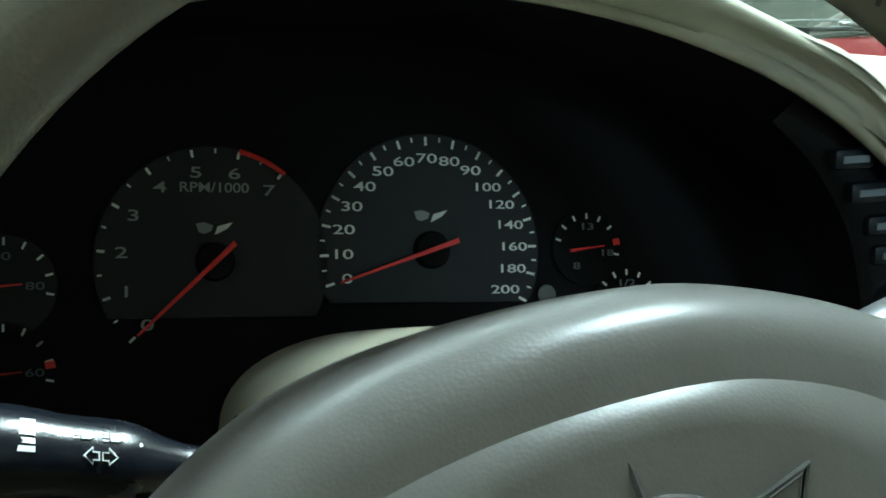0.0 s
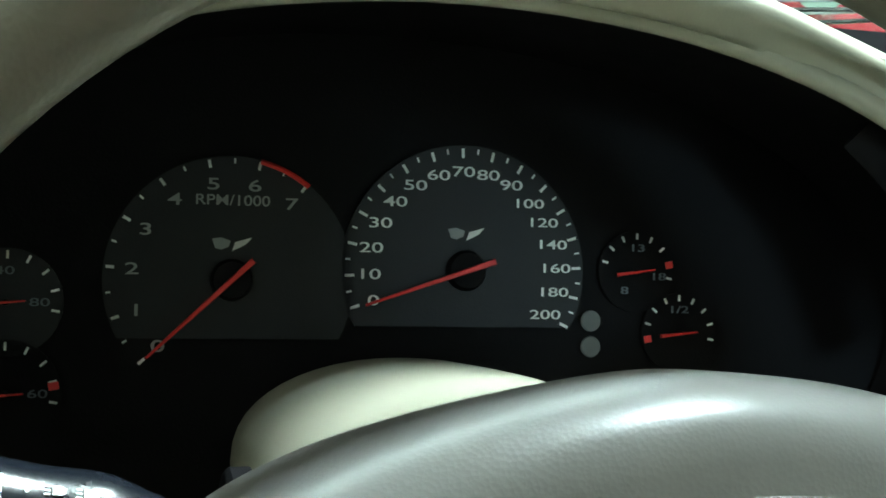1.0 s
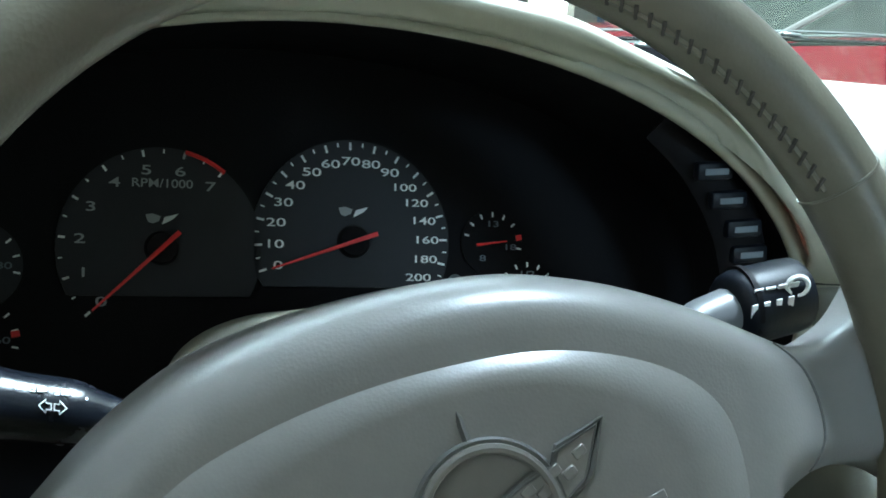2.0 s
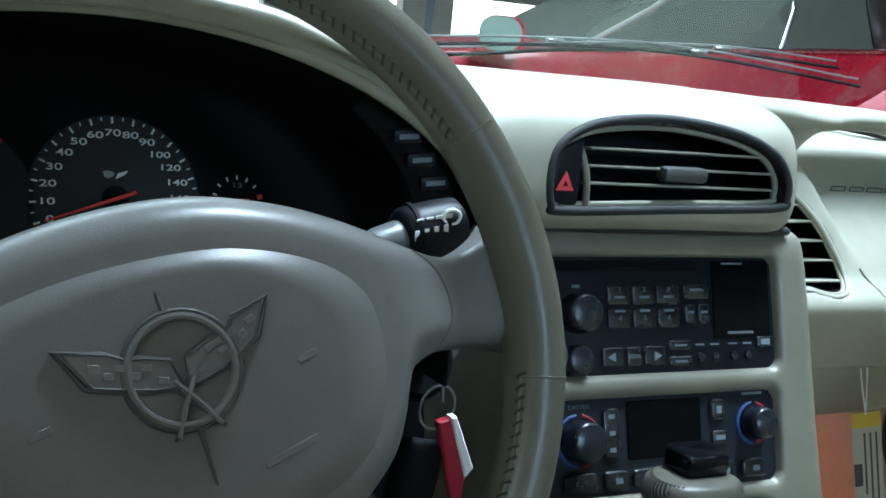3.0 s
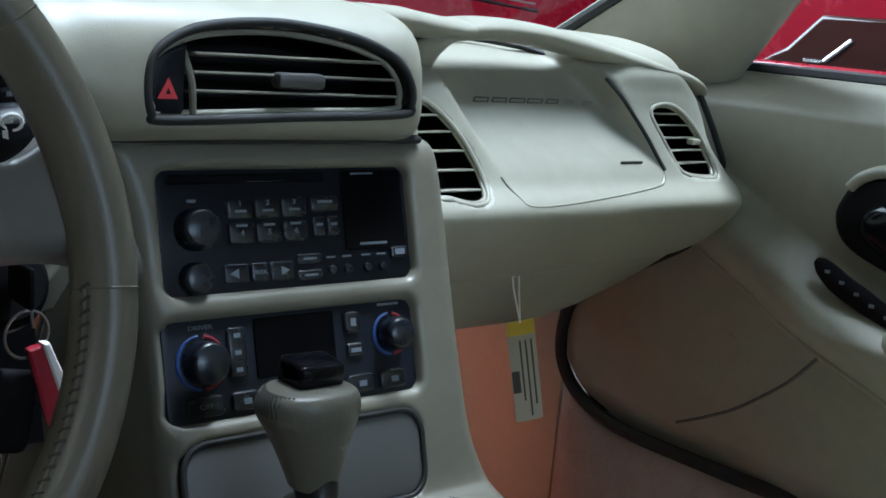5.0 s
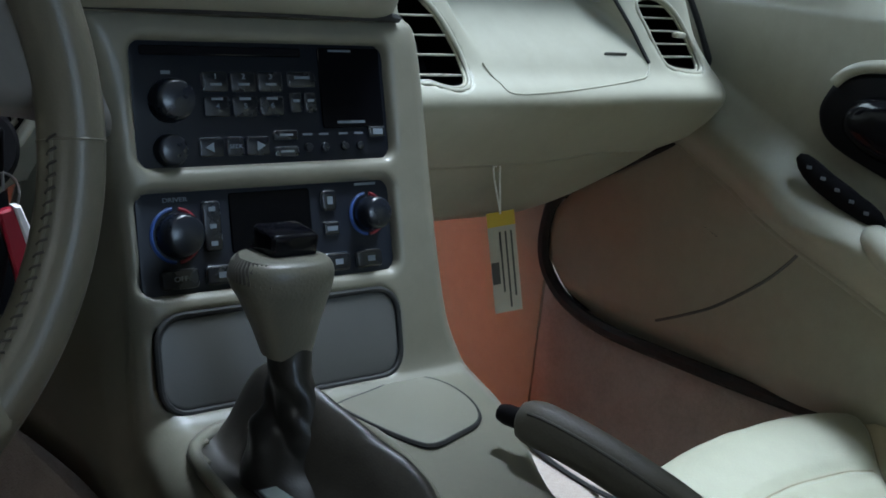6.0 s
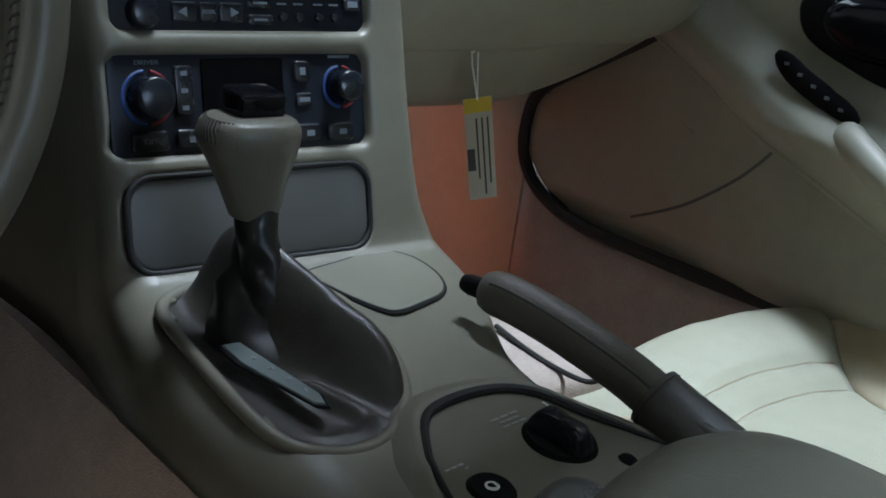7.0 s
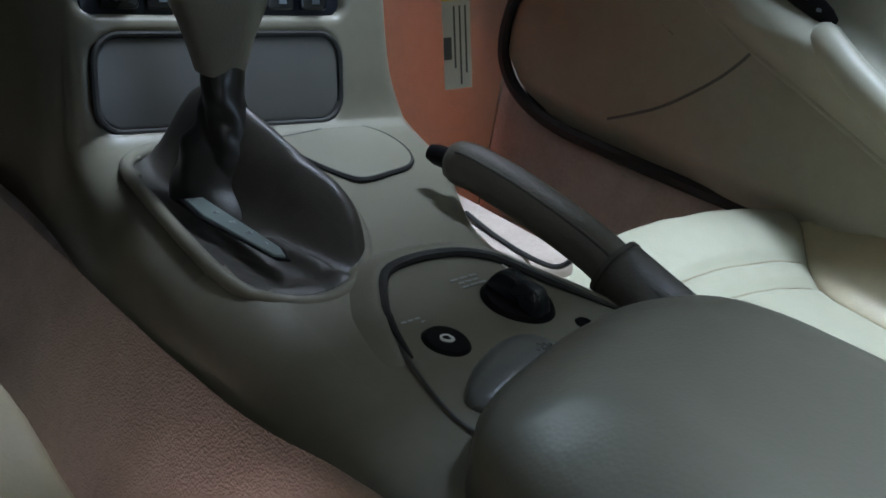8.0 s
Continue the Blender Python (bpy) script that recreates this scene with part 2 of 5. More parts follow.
def text(body, size, material, parent, m, name="marking", depth=0.0002, width=1.0):
    cu = bpy.data.curves.new(name, "FONT")
    cu.body, cu.size, cu.align_x, cu.align_y, cu.extrude, cu.offset = body, size, "CENTER", "CENTER", depth, size * 0.006
    tmp = bpy.data.objects.new(name, cu)
    scene.collection.objects.link(tmp)
    me = bpy.data.meshes.new_from_object(tmp.evaluated_get(bpy.context.evaluated_depsgraph_get()))
    bpy.data.objects.remove(tmp)
    me.transform(m @ Matrix.Diagonal((width, 1, 1, 1)))
    me.materials.clear()
    me.materials.append(material)
    ob = new(name, me)
    ob.parent = parent
    return ob


def outline_mesh(points3, r, n=8):
    return tube(points3, r, n, closed=True)


# ---- garage round the car ----
def slab(name, size, at, material, label="", category="", kind="structure", bevel=0.0, rz=0.0):
    ob = part(name, rbox(*size, bevel), material, m=pose(*at, 0, 0, rz), smooth=False)
    return tagged(ob, label, category, kind=kind)


slab("floor", (24, 24, 0.2), (0, 2, -0.1), CONCRETE, "grey concrete workshop floor", "floor")
slab("wall_south", (24, 0.2, 4.5), (0, -6, 2.25), WALLGREY, "grey painted workshop wall", "wall")
slab("wall_west", (0.2, 16, 4.5), (-8, 2, 2.25), WALLGREY, "grey painted workshop wall", "wall")
slab("wall_east", (0.2, 16, 4.5), (9, 2, 2.25), WALLGREY, "grey painted workshop wall", "wall")
slab("wall_north", (24, 0.2, 2.2), (0, 9.6, 3.6), WALLGREY, "grey painted workshop wall above the doorway", "wall")
slab("ceiling", (24, 16, 0.2), (0, 2, 4.6), WALLGREY, "grey workshop ceiling", "ceiling")
slab("backdrop", (24, 0.05, 5), (0, 11.5, 1.5), LITSKY, "overexposed daylight outside the doorway", "backdrop")
for x, w, m in ((3.03, 0.30, POST), (3.655, 0.115, POST), (4.27, 0.23, POST), (4.42, 0.075, POSTBLUE), (4.56, 0.19, POST)):
    slab("post", (w, 0.15, 2.5), (x, 9.3, 1.25), m, "painted doorway post", "post", kind="structure")
# these panels glow by themselves in place of sunlight
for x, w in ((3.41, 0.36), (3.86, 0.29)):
    slab("door_panel", (w, 0.05, 2.5), (x, 9.4, 1.25), CREAM_GLOW, "cream door panel in the doorway, sunlight put in as glow", "door panel", kind="structure")
slab("lintel", (2.2, 0.15, 1.2), (5.6, 9.25, 1.94), POST, "grey beam over the doorway", "beam")
for x in (-2.2, 0.6, 3.4):
    ob = part("ceiling_lamp", rbox(0.16, 2.4, 0.07, 0.02), TUBE, m=pose(x, -0.5, 4.44), smooth=False)
    tagged(ob, "lit fluorescent tube fitting under the ceiling", "ceiling lamp", "ceiling lamps")

# ---- dashboard ----
DRIVER = [(.70, .865), (.45, .892), (.28, .91), (.14, .922), (.06, .927), (.0, .928), (-.025, .9255), (-.031, .919), (-.020, .885), (-.024, .79), (-.02, .74), (.0, .69)]
HOODEDGE = [(.70, .865), (.45, .886), (.28, .892), (.14, .892), (.06, .889), (.01, .882), (-.015, .872), (-.03, .855), (-.032, .83), (-.03, .80), (-.02, .74), (.0, .69)]
CENTRE = [(.70, .865), (.45, .884), (.22, .891), (.10, .893), (.035, .890), (-.003, .884), (-.026, .870), (-.034, .843), (-.030, .811), (.012, .785), (.02, .73), (.05, .69)]
PASS = [(.70, .865), (.45, .884), (.30, .886), (.21, .878), (.15, .866), (.11, .859), (.08, .85), (.062, .833), (.05, .81), (.030, .765), (.009, .736), (.055, .680)]
PASSR = [(.70, .865), (.45, .882), (.28, .884), (.15, .882), (.10, .877), (.068, .868), (.055, .853), (.053, .835), (.048, .81), (.031, .765), (.011, .738), (.055, .686)]
END = [(.70, .86), (.45, .87), (.28, .866), (.15, .86), (.10, .852), (.075, .842), (.062, .83), (.056, .815), (.05, .79), (.034, .762), (.020, .736), (.060, .700)]


END_CLOSE = [(y + (.085 if n >= 5 else .02), z + (.030 if n >= 10 else .012 if n == 9 else -.010 if n >= 5 else -.002)) for n, (y, z) in enumerate(END)]
END_TURN = [(y + (.034 if n >= 5 else .01), z + (.014 if n >= 9 else -.004 if n >= 5 else 0)) for n, (y, z) in enumerate(END)]


def lower(section, dz):
    return [(y, z - dz * (1 if 2 <= n <= 7 else 0)) for n, (y, z) in enumerate(section)]


def blend(f):
    return [(y * f + p * (1 - f), z * f + q * (1 - f)) for (y, z), (p, q) in zip(CENTRE, PASS)]


STATIONS = [(-.66, HOODEDGE), (-.56, HOODEDGE), (-.52, lower(DRIVER, .030)), (-.46, lower(DRIVER, .011)), (-.36, DRIVER), (-.27, lower(DRIVER, .010)), (-.20, lower(DRIVER, .033)),
            (-.155, HOODEDGE), (-.12, CENTRE), (.098, CENTRE), (.118, blend(.68)), (.138, blend(.25)), (.160, PASS), (.34, PASS), (.40, PASSR), (.470, PASSR), (.515, END), (.535, END_TURN), (.548, END_CLOSE)]
DX = np.arange(-.66, .5485, .0042)
sections = np.array([catmull(s, 110) for _, s in STATIONS])
DASH = np.zeros((len(DX), 110, 3))
for c in range(2):
    for s in range(110):
        v = np.interp(DX, [x for x, _ in STATIONS], sections[:, s, c])
        v = np.convolve(np.pad(v, 5, mode="edge"), np.hanning(13)[1:-1] / np.hanning(13).sum(), "valid")
        DASH[:, s, c + 1] = v
DASH[:, :, 0] = DX[:, None]


def ramp(a, b, v):
    t = np.clip((v - a) / (b - a), 0, 1)
    return t * t * (3 - 2 * t)


# the passenger panel lies sunk behind the grab bar, deeper towards its top
gx, gy, gz = DASH[:, :, 0], DASH[:, :, 1], DASH[:, :, 2]
edge_l, edge_r = .194 + (.846 - gz) * .50, .432 - (gz - .772) * .78
sunk = ramp(-.004, .012, gx - edge_l) * ramp(-.004, .008, edge_r - gx) * ramp(.762, .838, gz) * (1 - ramp(.11, .21, gy))
DASH[:, :, 0] += ramp(.44, .54, gx) * (.80 - np.clip(gz, .71, .86)) * .45 * (gy < .25)
DASH[:, :, 1] += .030 * np.where(np.arange(110)[None, :] > 25, sunk, 0)


def face_y(x, z):
    """How far forward the dashboard's face lies at a place across and up it."""
    k = float(np.clip((x - DX[0]) / .0042, 0, len(DX) - 1.001))
    found = []
    for row in (DASH[int(k)][45:], DASH[int(k) + 1][45:]):
        low = int(np.argmin(row[:, 2])) + 1
        found.append(float(np.interp(z, row[:low, 2][::-1], row[:low, 1][::-1])))
    return found[0] + (found[1] - found[0]) * (k - int(k))


def inside(x, z, poly):
    hit, n = False, len(poly)
    for k in range(n):
        (x1, z1), (x2, z2) = poly[k], poly[(k + 1) % n]
        if (z1 > z) != (z2 > z) and x < (x2 - x1) * (z - z1) / (z2 - z1) + x1:
            hit = not hit
    return hit


ARCH = [(-.36 + (.233 if math.cos(a) > 0 else .222) * math.cos(a), .78 + .128 * math.sin(a)) for a in np.linspace(radians(-25), radians(205), 61)]
VENT_C = [tuple(p) for p in smooth_loop([(-.099, .835), (-.094, .853), (-.072, .866), (-.04, .872), (.0, .8735), (.045, .868), (.074, .857), (.087, .841), (.088, .828), (.08, .8215), (.0, .8185), (-.085, .8155), (-.096, .82)])]
VENT_L = [tuple(p) for p in smooth_loop([(.150, .815), (.166, .824), (.182, .817), (.199, .80), (.212, .778), (.216, .762), (.210, .752), (.195, .749), (.175, .753), (.158, .760)])]
VENT_R = [tuple(p) for p in smooth_loop([(.424, .819), (.437, .826), (.458, .824), (.482, .810), (.502, .788), (.511, .770), (.506, .762), (.485, .762), (.463, .765), (.452, .772), (.434, .80)])]


def dash_keep(c):
    if c.y > .09:
        return True
    return not (inside(c.x, c.z, ARCH + [(-.36 - .2, .69), (-.36 + .2, .69)]) or any(inside(c.x, c.z, v) for v in (VENT_C, VENT_L, VENT_R)))


dashboard = thing("dashboard", "beige grained vinyl dashboard with arched instrument hood", "dashboard")


def trimmed(bm, polys, reach=.0065):
    """Draws the ragged edge of a cut-out onto its true outline."""
    for v in bm.verts:
        if v.co.y > .09 or not any(e.is_boundary for e in v.link_edges):
            continue
        best = None
        for poly in polys:
            q = np.array(poly)
            a, b = q[:-1], q[1:]
            w = np.array((v.co.x, v.co.z))
            f = np.clip(((w - a) * (b - a)).sum(1) / ((b - a) ** 2).sum(1).clip(1e-12), 0, 1)[:, None]
            near = a + (b - a) * f
            d = np.hypot(*(near - w).T)
            k = int(d.argmin())
            if d[k] < reach and (best is None or d[k] < best[0]):
                best = (d[k], near[k])
        if best:
            v.co.x, v.co.z = best[1]
    return bm


thick(part("top_pad", trimmed(sheet(DASH, dash_keep), [ARCH] + [v + v[:1] for v in (VENT_C, VENT_L, VENT_R)]), VINYL, dashboard, angle=0), .004)
part("hood_lip", tube([(x, -.019, z) for x, z in ARCH], .0040, 10), VINYL, dashboard)


def on_face(poly, lift=0.0):
    y = np.array([face_y(x, z) for x, z in poly])
    y = np.convolve(np.concatenate([y[-7:], y, y[:7]]), np.hanning(17)[1:-1] / np.hanning(17).sum(), "valid")
    return [(x, yy - lift, z) for (x, z), yy in zip(poly, y)]


def vent(outline, slats, x0, x1, thing_name, label):
    wide = x0 < 0
    v = thing(thing_name, label, "air vent", "air vents")
    mx, mz = np.mean([p[0] for p in outline]), np.mean([p[1] for p in outline])
    inner = [(mx + (x - mx) * .952, mz + (z - mz) * .84 - .0012) for x, z in outline] if wide else outline
    back = .009 if wide else .001
    part("vent_edge", outline_mesh(on_face(outline, -.0012), .0030 if wide else .0023, 10), SEAL if wide else VINYL, v)
    if wide:
        at = [q[1] for q in on_face(outline)]
        part("reveal", sheet([[(x, y - .001, z) for (x, z), y in zip(outline, at)], [(x, y + .011, z) for (x, z), y in zip(inner, at)]], closed_v=True), SEAL, v, "dark gap round the vent")
        part("vent_frame", outline_mesh([(x, y + back, z) for (x, z), y in zip(inner, at)], .0021, 10), VINYL, v)
    else:
        part("vent_frame", outline_mesh([(mx + (q[0] - mx) * .93, q[1] + .004, mz + (q[2] - mz) * .94) for q in on_face(outline)], .0016, 8), VINYL, v)
    ring = lambda d, f: [(x * f + (1 - f) * mx, face_y(x, z) + d, z * f + (1 - f) * mz) for x, z in inner]
    bm = sheet([ring(back + .001, .99), ring(.05, .92)], closed_v=True)
    bmesh.ops.holes_fill(bm, edges=[e for e in bm.edges if all(q.co.y > face_y(q.co.x, q.co.z) + .03 for q in e.verts)], sides=0)
    part("duct", bm, BLACK, v)
    for z in slats:
        xs = [x for x in np.arange(x0, x1, .002) if inside(x, z, inner)]
        if not xs:
            continue
        a, b = min(xs), max(xs)
        ya, yb = face_y(a, z), face_y(b, z)
        if wide:
            ya = yb = -.034
        ang = math.degrees(math.atan2(yb - ya, b - a))
        part("slat", rbox(b - a, .020, .0017, .0007, 2, pose((a + b) / 2, (ya + yb) / 2 + .014 + back * .5, z + .0006, -6, 0, ang)), VINYL, v)
    return v


vent_c = vent(VENT_C, (.8305, .8412, .8520), -.066, .09, "centre_vent", "wide oval centre air vent with three slats in the dashboard")
part("divider", tube(catmull([(-.066, -.026, .8180), (-.0680, -.026, .838), (-.0735, -.020, .8600)], 10), .0022, 8), VINYL_DARK, vent_c)
part("vane_tab", rbox(.034, .012, .0095, .003, 2, pose(.004, -.0270, .8400)), mat("tab_grey", (.06, .06, .057), .4, var=.05), vent_c)
hz = [(min(x, -.0705), z) for x, z in VENT_C if x < -.066]
hx, hzm = np.mean([p[0] for p in hz]), np.mean([p[1] for p in hz])
hazard = thing("hazard_switch", "black hazard switch with red triangle beside the centre vent", "switch")
part("switch_body", prism([(hx + (x - hx) * .86 + .0018, hzm + (z - hzm) * .82 - .0026) for x, z in hz], .006, .0018, 2, basis((0, -.020, 0), (1, 0, 0), (0, 0, 1), (0, -1, 0))), SATIN, hazard)
part("triangle", prism([(-.0064, -.0054), (.0064, -.0054), (0, .0064)], .0006, m=basis((-.0825, -.0259, .8325), (1, 0, 0), (0, 0, 1), (0, -1, 0))), HAZARD, hazard, "red warning triangle", smooth=False)
part("triangle_inner", prism([(-.0016, -.0016), (.0016, -.0016), (0, .0017)], .0004, m=basis((-.0825, -.0266, .8315), (1, 0, 0), (0, 0, 1), (0, -1, 0))), SATIN, hazard, smooth=False)
vent(VENT_L, (.757, .771, .785, .799, .811), .14, .22, "side_vent", "narrow curved side air vent beside the passenger panel")
vr = vent(VENT_R, (.773, .784, .795, .806, .816), .42, .52, "side_vent", "slanted oval side air vent near the passenger door")
part("vane_tab", rbox(.012, .008, .005, .0015, 2, pose(.475, .04, .7945, 0, 0, 0)), VINYL, vr)


def seam(path, r, name="seam", parent=dashboard, material=SEAL, n=60):
    p = catmull(path, n)
    y = np.array([face_y(x, z) for x, z in p])
    y = np.convolve(np.pad(y, 5, mode="edge"), np.hanning(13)[1:-1] / np.hanning(13).sum(), "valid")
    return part(name, tube([(x, yy - r * .2, z) for (x, z), yy in zip(p, y)], r, 6), material, parent)


cover = thing("airbag_cover", "beige passenger airbag panel with shallow moulded lettering", "panel")
seam([(.234, .768), (.243, .755), (.256, .747), (.33, .750), (.41, .757), (.427, .762), (.432, .772)], .0009, parent=cover, material=VINYL)
seam([(.432, .770), (.416, .797), (.395, .824), (.376, .846)], .0019, "gap", parent=cover)
for k, w in enumerate((.0150, .0150, .0165, .0165, .0130, .0090, .0090, .0130)):
    x = .250 + k * .0202
    y = face_y(x, .8215) - .0003
    for dz, h in ((.0034, .0011), (-.0034, .0011), (0.0, .0009)):
        part("moulded_mark", rbox(w, .0008, h, .0003, 1, pose(x, y - dz * .25, .8215 + dz, 15)), GROOVE if k < 5 else MOULD, cover)
    for side in (-1, 1):
        part("moulded_mark", rbox(.0012, .0008, .0075, .0003, 1, pose(x + side * w / 2, y, .8215, 15)), GROOVE if k < 5 else MOULD, cover)
part("moulded_mark", rbox(.028, .001, .004, .0004, 1, pose(.392, face_y(.392, .776) - .0003, .776, 18)), STITCH, cover)
bar = catmull([(.208, .112, .790), (.194, .098, .828), (.184, .084, .854), (.192, .078, .8705), (.218, .080, .8775), (.252, .082, .8795), (.292, .083, .8780), (.332, .083, .8735), (.382, .080, .8660), (.432, .075, .8580), (.48, .072, .8500), (.52, .080, .8390), (.545, .100, .826)], 90)
part("grab_bar", tube(bar, np.interp(np.linspace(0, 1, 90), [0, .12, .22, .34, .6, .85, 1], [.006, .0105, .0190, .0260, .0260, .0150, .0050]), 24, squash=((0, 0, 1), .36)), VINYL, dashboard, angle=0)
part("bar_shoulder", tube(catmull([(.088, .040, .8835), (.125, .056, .8812), (.165, .072, .8785), (.205, .080, .8765), (.240, .082, .8790)], 40), np.interp(np.linspace(0, 1, 40), [0, .3, .8, 1], [.020, .030, .027, .022]), 24, squash=((0, 0, 1), .34)), VINYL, dashboard, angle=0)
part("pocket_gap", tube(catmull([(.232, .165, .8700), (.27, .167, .8705), (.32, .160, .8685), (.350, .135, .864), (.366, .112, .856)], 24), .0028, 6), SEAL, dashboard)
# knee panel under the passenger side
KN = [[(x, y, z + max(0, (x - .36) / .2) ** 1.5 * .055) for y, z in catmull([(.06, .690), (.080, .668), (.10, .640), (.125, .620), (.19, .612), (.34, .608)], 24)] for x in np.linspace(.13, .57, 40)]
thick(part("knee_panel", sheet(KN), VINYL, dashboard, "beige vinyl knee panel", angle=0), .004)

# ---- instrument cluster ----
K = .28
ce, cn = Vector((0, K, 1)).normalized(), Vector((0, -1, K)).normalized()


def on_dial(x, z, lift=0.0):
    return Vector((x, .0694 + K * (z - .80), z)) + cn * lift


cluster = thing("instrument_cluster", "dark instrument cluster with round gauges and red needles", "instrument cluster")
ring0 = [(x, -.022, z) for x, z in ARCH]
ring1 = [(-.36 + (x + .36) * 1.0, .03, .79 + (z - .79) * .95) for x, z in ARCH]
ring2 = [tuple(on_dial(-.36 + (x + .36) * .96, .79 + (z - .79) * .82)) for x, z in ARCH]
part("housing", sheet([ring0, ring1, ring2]), BLACK, cluster)
part("face_plate", rbox(.46, .30, .004, m=basis(on_dial(-.36, .76, -.0045), (1, 0, 0), ce, cn)), BLACK, cluster)


def gauge(cx, cz, r, name, label, back=None, face=DIAL):
    g = part(name, prism(back or disc(r, 48), .0012, m=basis(on_dial(cx, cz, -.0012), (1, 0, 0), ce, cn)), face, cluster, label, smooth=False)
    return g


def tick(g, cx, cz, ang, r0, r1, w, material=WHITE, lift=.0004):
    a = radians(ang)
    m = basis(on_dial(cx, cz, lift), (1, 0, 0), ce, cn) @ pose(0, 0, 0, 0, 0, ang) @ pose((r0 + r1) / 2, 0, 0)
    part("tick", rbox(r1 - r0, w, .0004, m=m), material, g, smooth=False)


def numeral(g, cx, cz, ang, r, body, size, material=WHITE):
    a = radians(ang)
    text(body, size, material, g, basis(on_dial(cx, cz, .0006), (1, 0, 0), ce, cn) @ pose(r * math.cos(a), r * math.sin(a), 0), "numeral", width=1.75)


def needle(g, cx, cz, ang, tail, tip, w):
    m = basis(on_dial(cx, cz, .005), (1, 0, 0), ce, cn) @ pose(0, 0, 0, 0, 0, ang)
    part("needle", prism([(-tail, -w * .9), (-tail, w * .9), (tip, w * .35), (tip, -w * .35)], .0012, .0003, 1, m), RED, g, "red needle")
    k_ = min(1, tip / .043)
    part("pivot", lathe([(.0001, .0045), (.0070 * k_, .0045), (.0080 * k_, .002), (.0080 * k_, 0)], 20, basis(on_dial(cx, cz), (1, 0, 0), ce, cn)), BLACK, g)


def crest(g, cx, cz):
    m = basis(on_dial(cx, cz, .0005), (1, 0, 0), ce, cn)
    e = part("emblem", prism([(-.0074, .0022), (-.0042, .0028), (-.0005, .0016), (-.0012, -.0006), (-.004, -.0018), (-.0062, -.0012)], .0003, m=m), DIMPRINT, g, smooth=False)
    part("emblem_flag", prism([(0, -.0022), (.0012, .0012), (.0074, .003), (.0052, .0004), (.0022, -.0012)], .0003, m=m), WHITE, e, smooth=False)


def clipped(r, low):
    return [(x, max(y, low)) for x, y in disc(r, 64)]


SP = (-.327, .7995)
speedo = gauge(*SP, .049, "speedometer", "speedometer from 0 to 200 with red needle", clipped(.0495, -.022))


def sp_ang(v):
    return 198.4 - 1.52 * v if v <= 100 else 46.4 - (v - 100) * .735


for v in list(range(0, 100, 5)) + list(range(100, 201, 10)):
    big = v % 10 == 0 if v <= 100 else v % 20 == 0
    tick(speedo, *SP, sp_ang(v), .0445 if big else .0462, .0482, .0011 if big else .0007)
    if big:
        numeral(speedo, *SP, sp_ang(v), .0388 if v < 100 else .0374, str(v), .0056 if v < 100 else .0051)
crest(speedo, SP[0], SP[1] + .0135)
needle(speedo, *SP, sp_ang(0) + .5, .0115, .043, .0013)
TA = (-.418, .7945)
tacho = gauge(*TA, .047, "tachometer", "tachometer from 0 to 7 with red arc and needle", clipped(.0465, -.022))
ta_ang = lambda v: 223.5 - 24.4 * v
for k in range(0, 15):
    tick(tacho, *TA, ta_ang(k / 2), .0425 if k % 2 == 0 else .0437, .0455, .0011 if k % 2 == 0 else .0007)
    if k % 2 == 0:
        numeral(tacho, *TA, ta_ang(k / 2), .0362, str(k // 2), .0062, DIMPRINT)
arc = [tuple(on_dial(TA[0] + .0457 * math.cos(radians(a)), TA[1] + .0457 * math.sin(radians(a)) / math.sqrt(1 + K * K), .0008)) for a in np.linspace(ta_ang(6), ta_ang(7.05), 20)]
part("red_arc", tube(arc, .0011, 6), RED, tacho, "red line arc")
text("RPM/1000", .0056, DIMPRINT, tacho, basis(on_dial(TA[0], TA[1] + .0285, .0006), (1, 0, 0), ce, cn), "numeral", width=1.2)
crest(tacho, TA[0], TA[1] + .0125)
needle(tacho, *TA, ta_ang(0), .0105, .042, .0013)
for cx, cz, r, nm, marks, na, red in ((-.497, .7855, .0195, "temperature_gauge", (("40", 95), ("80", 0)), 185, None), (-.497, .754, .0195, "oil_gauge", (("60", 0),), 185, 10),
                                     (-.254, .8005, .0165, "volt_gauge", (("13", 90), ("18", -12), ("8", 235)), 188, 12), (-.235, .7765, .0165, "fuel_gauge", (("1/2", 92),), 186, 190)):
    g = gauge(cx, cz, r, nm, "small round black gauge with red needle", None, DIAL if nm == "temperature_gauge" else BLACK)
    for a in range(-10, 171, 25):
        tick(g, cx, cz, a, r * .80, r * .95, .0009)
    for body, a in marks:
        numeral(g, cx, cz, a, r * .58, body, .0042, GREYPRINT)
    needle(g, cx, cz, na + 180, r * .65, r * .35, .0008)
    if red is not None:
        tick(g, cx, cz, red, r * .78, r * .97, .0028, RED, .0008)
for cz in (.781, .771):
    part("indicator", lathe([(.0001, .0006), (.004, .0006), (.0043, 0)], 20, basis(on_dial(-.274, cz), (1, 0, 0), ce, cn)), mat("indicator_grey", (.12, .13, .13), .6, var=0, bump=0), cluster)
# driver information buttons at the hood's right
info = thing("information_buttons", "black strip of four driver information buttons beside the gauges", "button panel")
strip = catmull([(-.205, .0, .875), (-.184, -.004, .856), (-.165, -.008, .827), (-.152, -.008, .79)], 20)
part("strip", tube(strip, .013, 10, squash=((0, 1, 0), .35)), BLACK, info)
